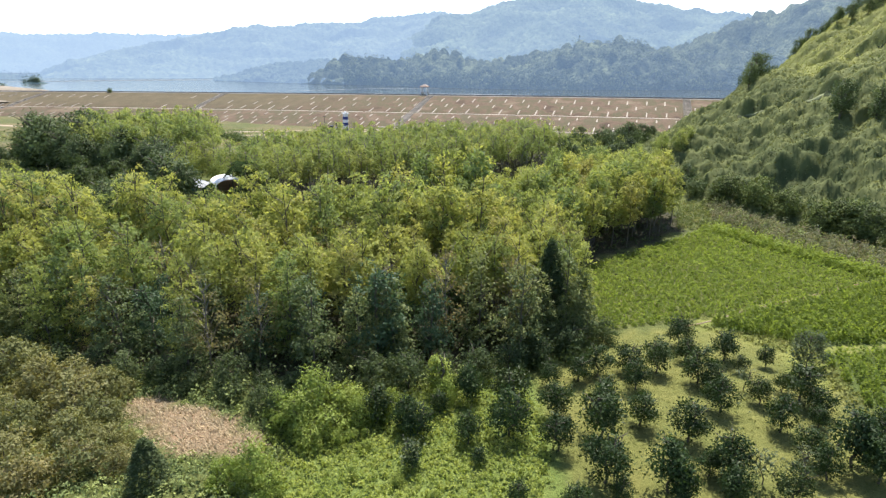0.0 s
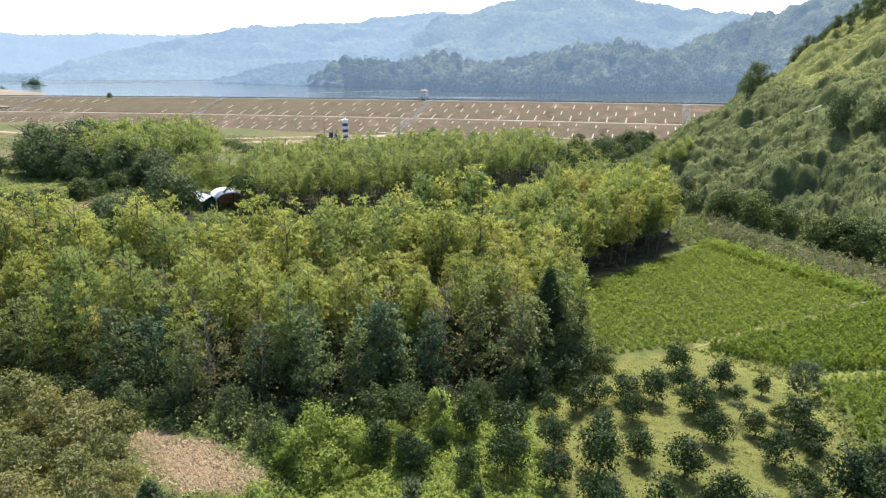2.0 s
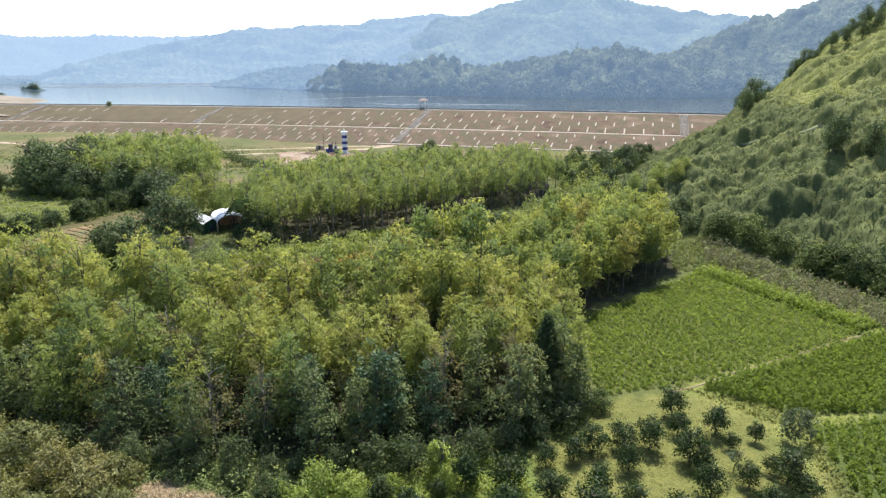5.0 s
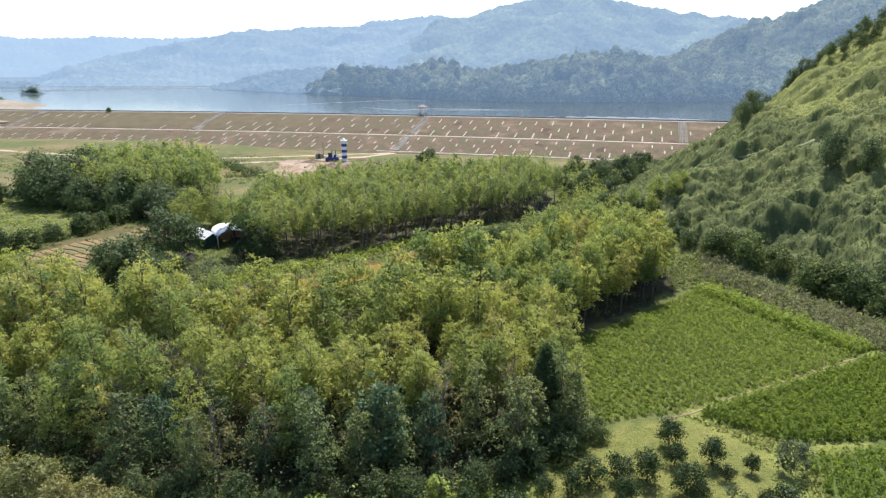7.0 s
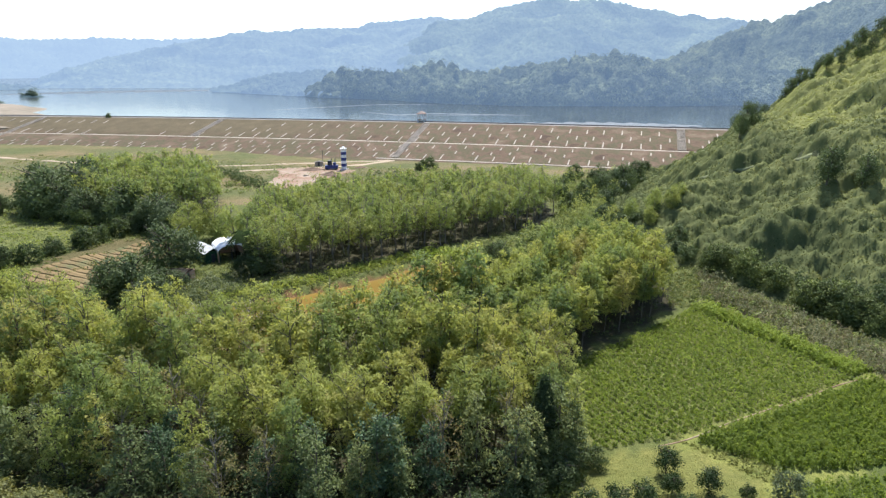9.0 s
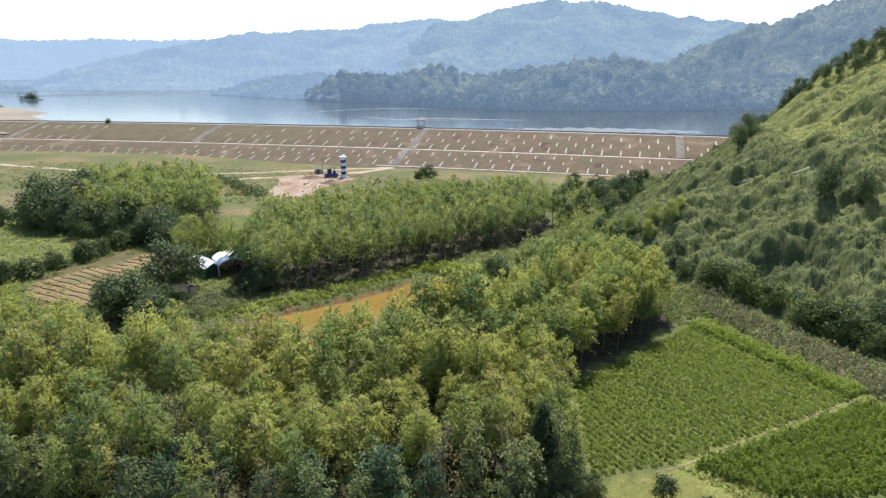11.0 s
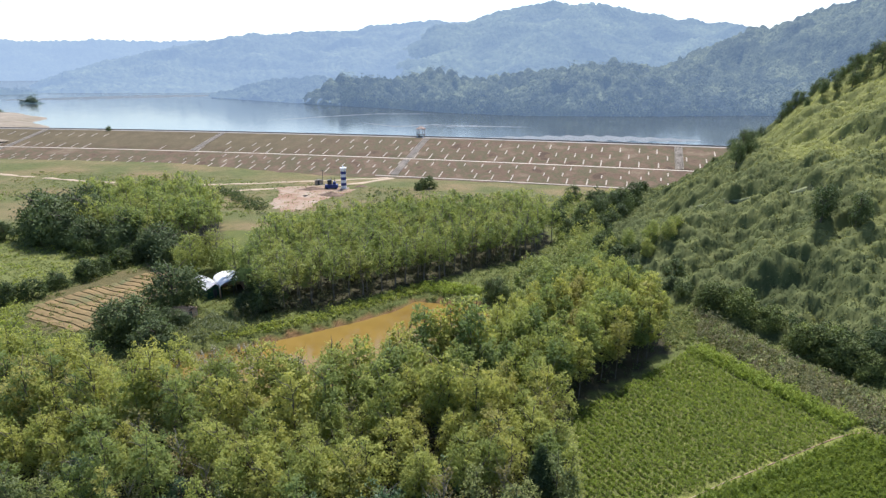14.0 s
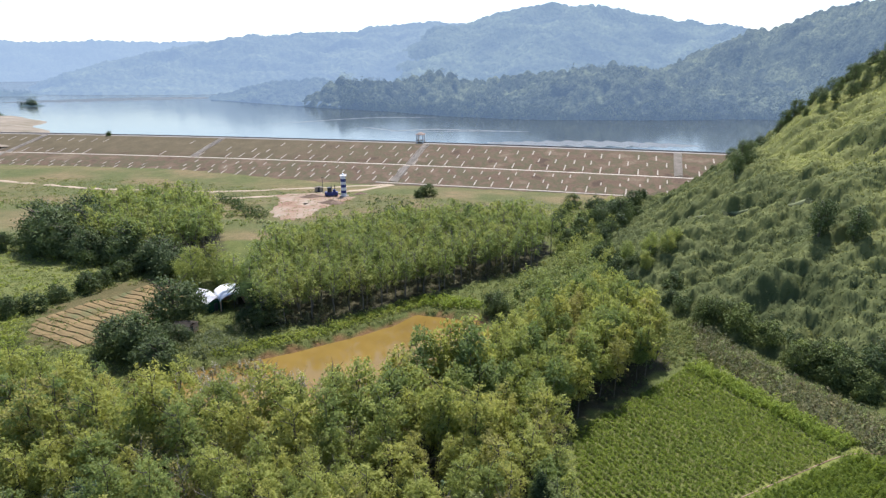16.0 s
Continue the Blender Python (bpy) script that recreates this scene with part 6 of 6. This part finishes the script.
# machine, cabin, pole and soil heaps on the pad
rig = tagged(new("pump_rig"), "dark blue pumping rig on the dirt pad", "machine")
bm = bmesh.new()
box(bm, -2.8, 2.8, -1.2, 1.2, 0.4, 1.9, 0.08)
part("body", bm, BLUE, rig)
bm = bmesh.new()
box(bm, -1.6, 0.2, -1.0, 1.0, 1.92, 3.9, 0.1)
part("cab", bm, DARKMETAL, rig)
bm = bmesh.new()
box(bm, 0.7, 1.9, -0.8, 0.8, 1.92, 3.0, 0.08)
part("engine_box", bm, BLUE, rig)
for sx in (-0.2, 1.3):
    bm = bmesh.new()
    rod(bm, (sx + 0.25, 0, 1.9), (sx + 0.25, 0, 4.8), 0.14)
    part("stack", bm, DARKMETAL, rig)
for sx in (-1.9, 1.9):
    for sy in (-1.1, 1.1):
        bm = bmesh.new()
        rod(bm, (sx, sy - 0.15, 0.45), (sx, sy + 0.15, 0.45), 0.45, 0.45, 16)
        part("wheel", bm, DARKMETAL, rig)
rig.matrix_basis = pose(-46.8, 256.5, land_at(-46.8, 256.5) + 0.15, 0, 0, 8)
pitched_shed("cabin", "small weathered grey site cabin", 3.2, 2.2, 2.0, 0.3, GREYCON, SLAB, pose(-54.5, 268, land_at(-54.5, 268), 0, 0, 5))
pole = tagged(new("pole"), "thin dark pole with a cross arm on the pad", "pole")
bm = bmesh.new()
rod(bm, (0, 0, -0.3), (0, 0, 8.0), 0.11, 0.08)
part("shaft", bm, DARKMETAL, pole)
bm = bmesh.new()
box(bm, -0.8, 0.8, -0.05, 0.05, 7.4, 7.5)
part("cross_arm", bm, DARKMETAL, pole)
pole.matrix_basis = pose(-51.5, 262, land_at(-51.5, 262))
HEAP = surface("dark_heap_soil", [(0.3, (0.10, 0.07, 0.05)), (0.7, (0.17, 0.12, 0.09))], 0.5, 3.0, 0.95, 0.8, 0.2)


def heap(x, y, a, b, h, turn, label):
    v, f = [], []
    for j, q in enumerate(np.linspace(0, 1, 7)):
        for k in range(22):
            w = 2 * math.pi * k / 22
            rr = q * (1 + 0.12 * math.sin(3 * w + x) + 0.07 * math.sin(7 * w))
            v.append((a * rr * math.cos(w), b * rr * math.sin(w), h * (1 - q) ** 0.8 * (1 + 0.2 * math.sin(5 * w + j)) - 0.1))
    for j in range(6):
        for k in range(22):
            f.append([j * 22 + k, j * 22 + (k + 1) % 22, (j + 1) * 22 + (k + 1) % 22, (j + 1) * 22 + k])
    ob = tagged(new("earth_mound", mesh("earth_mound", v, f, HEAP, True)), label, "heap", "soil heaps on the pad")
    ob.matrix_basis = pose(x, y, land_at(x, y) + 0.1, 0, 0, turn)


heap(-55, 255, 7.0, 2.6, 1.2, 6, "low dark soil heap beside the rig")
heap(-44.5, 242.5, 5.6, 3.2, 1.5, -4, "dark brown soil heap on the pad")
heap(-35, 262, 3.0, 1.6, 0.7, 10, "small soil heap near the striped tower")

# logs at the hill foot
for x, y, a in ((65.2, 98.0, 14), (67.3, 97.4, 24)):
    lg = tagged(new("fallen_log"), "pale fallen log at the hill foot", "log", "fallen logs")
    v, f = tube([(-1.5, 0, 0), (-0.5, 0.08, 0.03), (0.6, -0.05, 0), (1.5, 0.05, -0.02)], [0.2, 0.19, 0.17, 0.14], 9)
    under("log", mesh("log", v, f, PALEBARK, True), lg)
    lg.matrix_basis = pose(x, y, land_at(x, y) + 0.9, 4, 3, a)
post = tagged(new("white_post"), "white marker post in front of dark bushes", "post")
bm = bmesh.new()
rod(bm, (0, 0, -0.5), (0, 0, 4.0), 0.45, 0.4, 14)
part("shaft", bm, WHITE, post)
bm = bmesh.new()
rod(bm, (0, 0, 4.0), (0, 0, 4.7), 0.55, 0.2, 14)
part("cap", bm, WHITE, post)
post.matrix_basis = pose(64.5, 204, land_at(64.5, 204))

# wind-ruffled streaks on the lake, and a broad one added for sky reflection
RIPPLE = water_material("ruffled_water", (0.06, 0.07, 0.072), 0.42, 0.8, 0.9, 0.4, (0.4, 1.8, 1))


def streak(pts, width):
    P = np.array(pts, float)
    s = np.linspace(0, 1, 40)
    x, y = np.interp(s, np.linspace(0, 1, len(P)), P[:, 0]), np.interp(s, np.linspace(0, 1, len(P)), P[:, 1])
    v, f = [], []
    for i in range(40):
        w = width * math.sin(math.pi * s[i]) ** 0.6 * (1 + 0.35 * math.sin(i * 1.7)) / 2 + 0.05
        v += [(x[i], y[i] - w, WATER + 0.012), (x[i], y[i] + w, WATER + 0.012)]
        if i:
            f.append([2 * i - 2, 2 * i, 2 * i + 1, 2 * i - 1])
    tagged(new("water_streak", mesh("water_streak", v, f, RIPPLE)), "pale ruffled streak on the lake", "water", kind="structure")


streak([(-150, 526), (-105, 574), (-62, 610), (0, 609)], 9)
streak([(-66, 506), (-33, 468), (-5, 483), (45, 470)], 8)
streak([(-12, 464), (36, 468), (70, 462)], 6)
# by the dam: rougher water added to carry the bright sky reflection
streak([(30, 388), (64, 384), (100, 384), (133, 377), (162, 370)], 30)
streak([(-650, 915), (-580, 975), (-480, 1035), (-385, 1060)], 150)

# ---- the lake's left shore and islet ----
def mound(name, x, y, a, b, h, turn, material, label, seed=0):
    v, f = [], []
    for j, q in enumerate(np.linspace(0, 1, 12)):
        for k in range(48):
            w = 2 * math.pi * k / 48
            rr = q * (1 + 0.16 * math.sin(3 * w + seed) + 0.08 * math.sin(8 * w + seed))
            v.append((a * rr * math.cos(w), b * rr * math.sin(w), h * (1 - q * q) + 0.5 * math.sin(9 * w + j) * (1 - q) - 0.4))
    for j in range(11):
        for k in range(48):
            f.append([j * 48 + k, j * 48 + (k + 1) % 48, (j + 1) * 48 + (k + 1) % 48, (j + 1) * 48 + k])
    ob = tagged(new(name, mesh(name, v, f, material, True)), label, "shore", kind="structure")
    ob.matrix_basis = pose(x, y, WATER, 0, 0, turn)


mound("ground_spit", -397, 503, 150, 66, 6.0, -48, SAND, "bare sandy spit at the dam's end", 1.0)
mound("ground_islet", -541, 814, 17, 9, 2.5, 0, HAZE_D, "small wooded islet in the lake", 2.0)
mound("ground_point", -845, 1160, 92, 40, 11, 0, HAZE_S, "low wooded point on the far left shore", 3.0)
th = r2.uniform(0, 2 * math.pi, 26)
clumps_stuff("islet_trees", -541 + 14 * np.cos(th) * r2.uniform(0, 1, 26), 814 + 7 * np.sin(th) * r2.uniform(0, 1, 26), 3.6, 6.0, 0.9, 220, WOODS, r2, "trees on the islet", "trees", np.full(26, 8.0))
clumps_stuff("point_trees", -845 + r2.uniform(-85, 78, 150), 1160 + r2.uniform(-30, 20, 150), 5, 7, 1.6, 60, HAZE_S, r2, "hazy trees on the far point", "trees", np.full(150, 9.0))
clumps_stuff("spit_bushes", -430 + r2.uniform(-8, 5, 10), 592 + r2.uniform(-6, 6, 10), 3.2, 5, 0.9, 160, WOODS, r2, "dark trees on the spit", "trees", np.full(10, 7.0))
cb = tree("crest_bush", (hedge[0].children[0].data, hedge[0].children[1].data), "single dark bush on the dam crest", category="bush")
cb.matrix_basis = pose(-213, 391.5, 11.3) @ Matrix.Scale(0.85, 4)
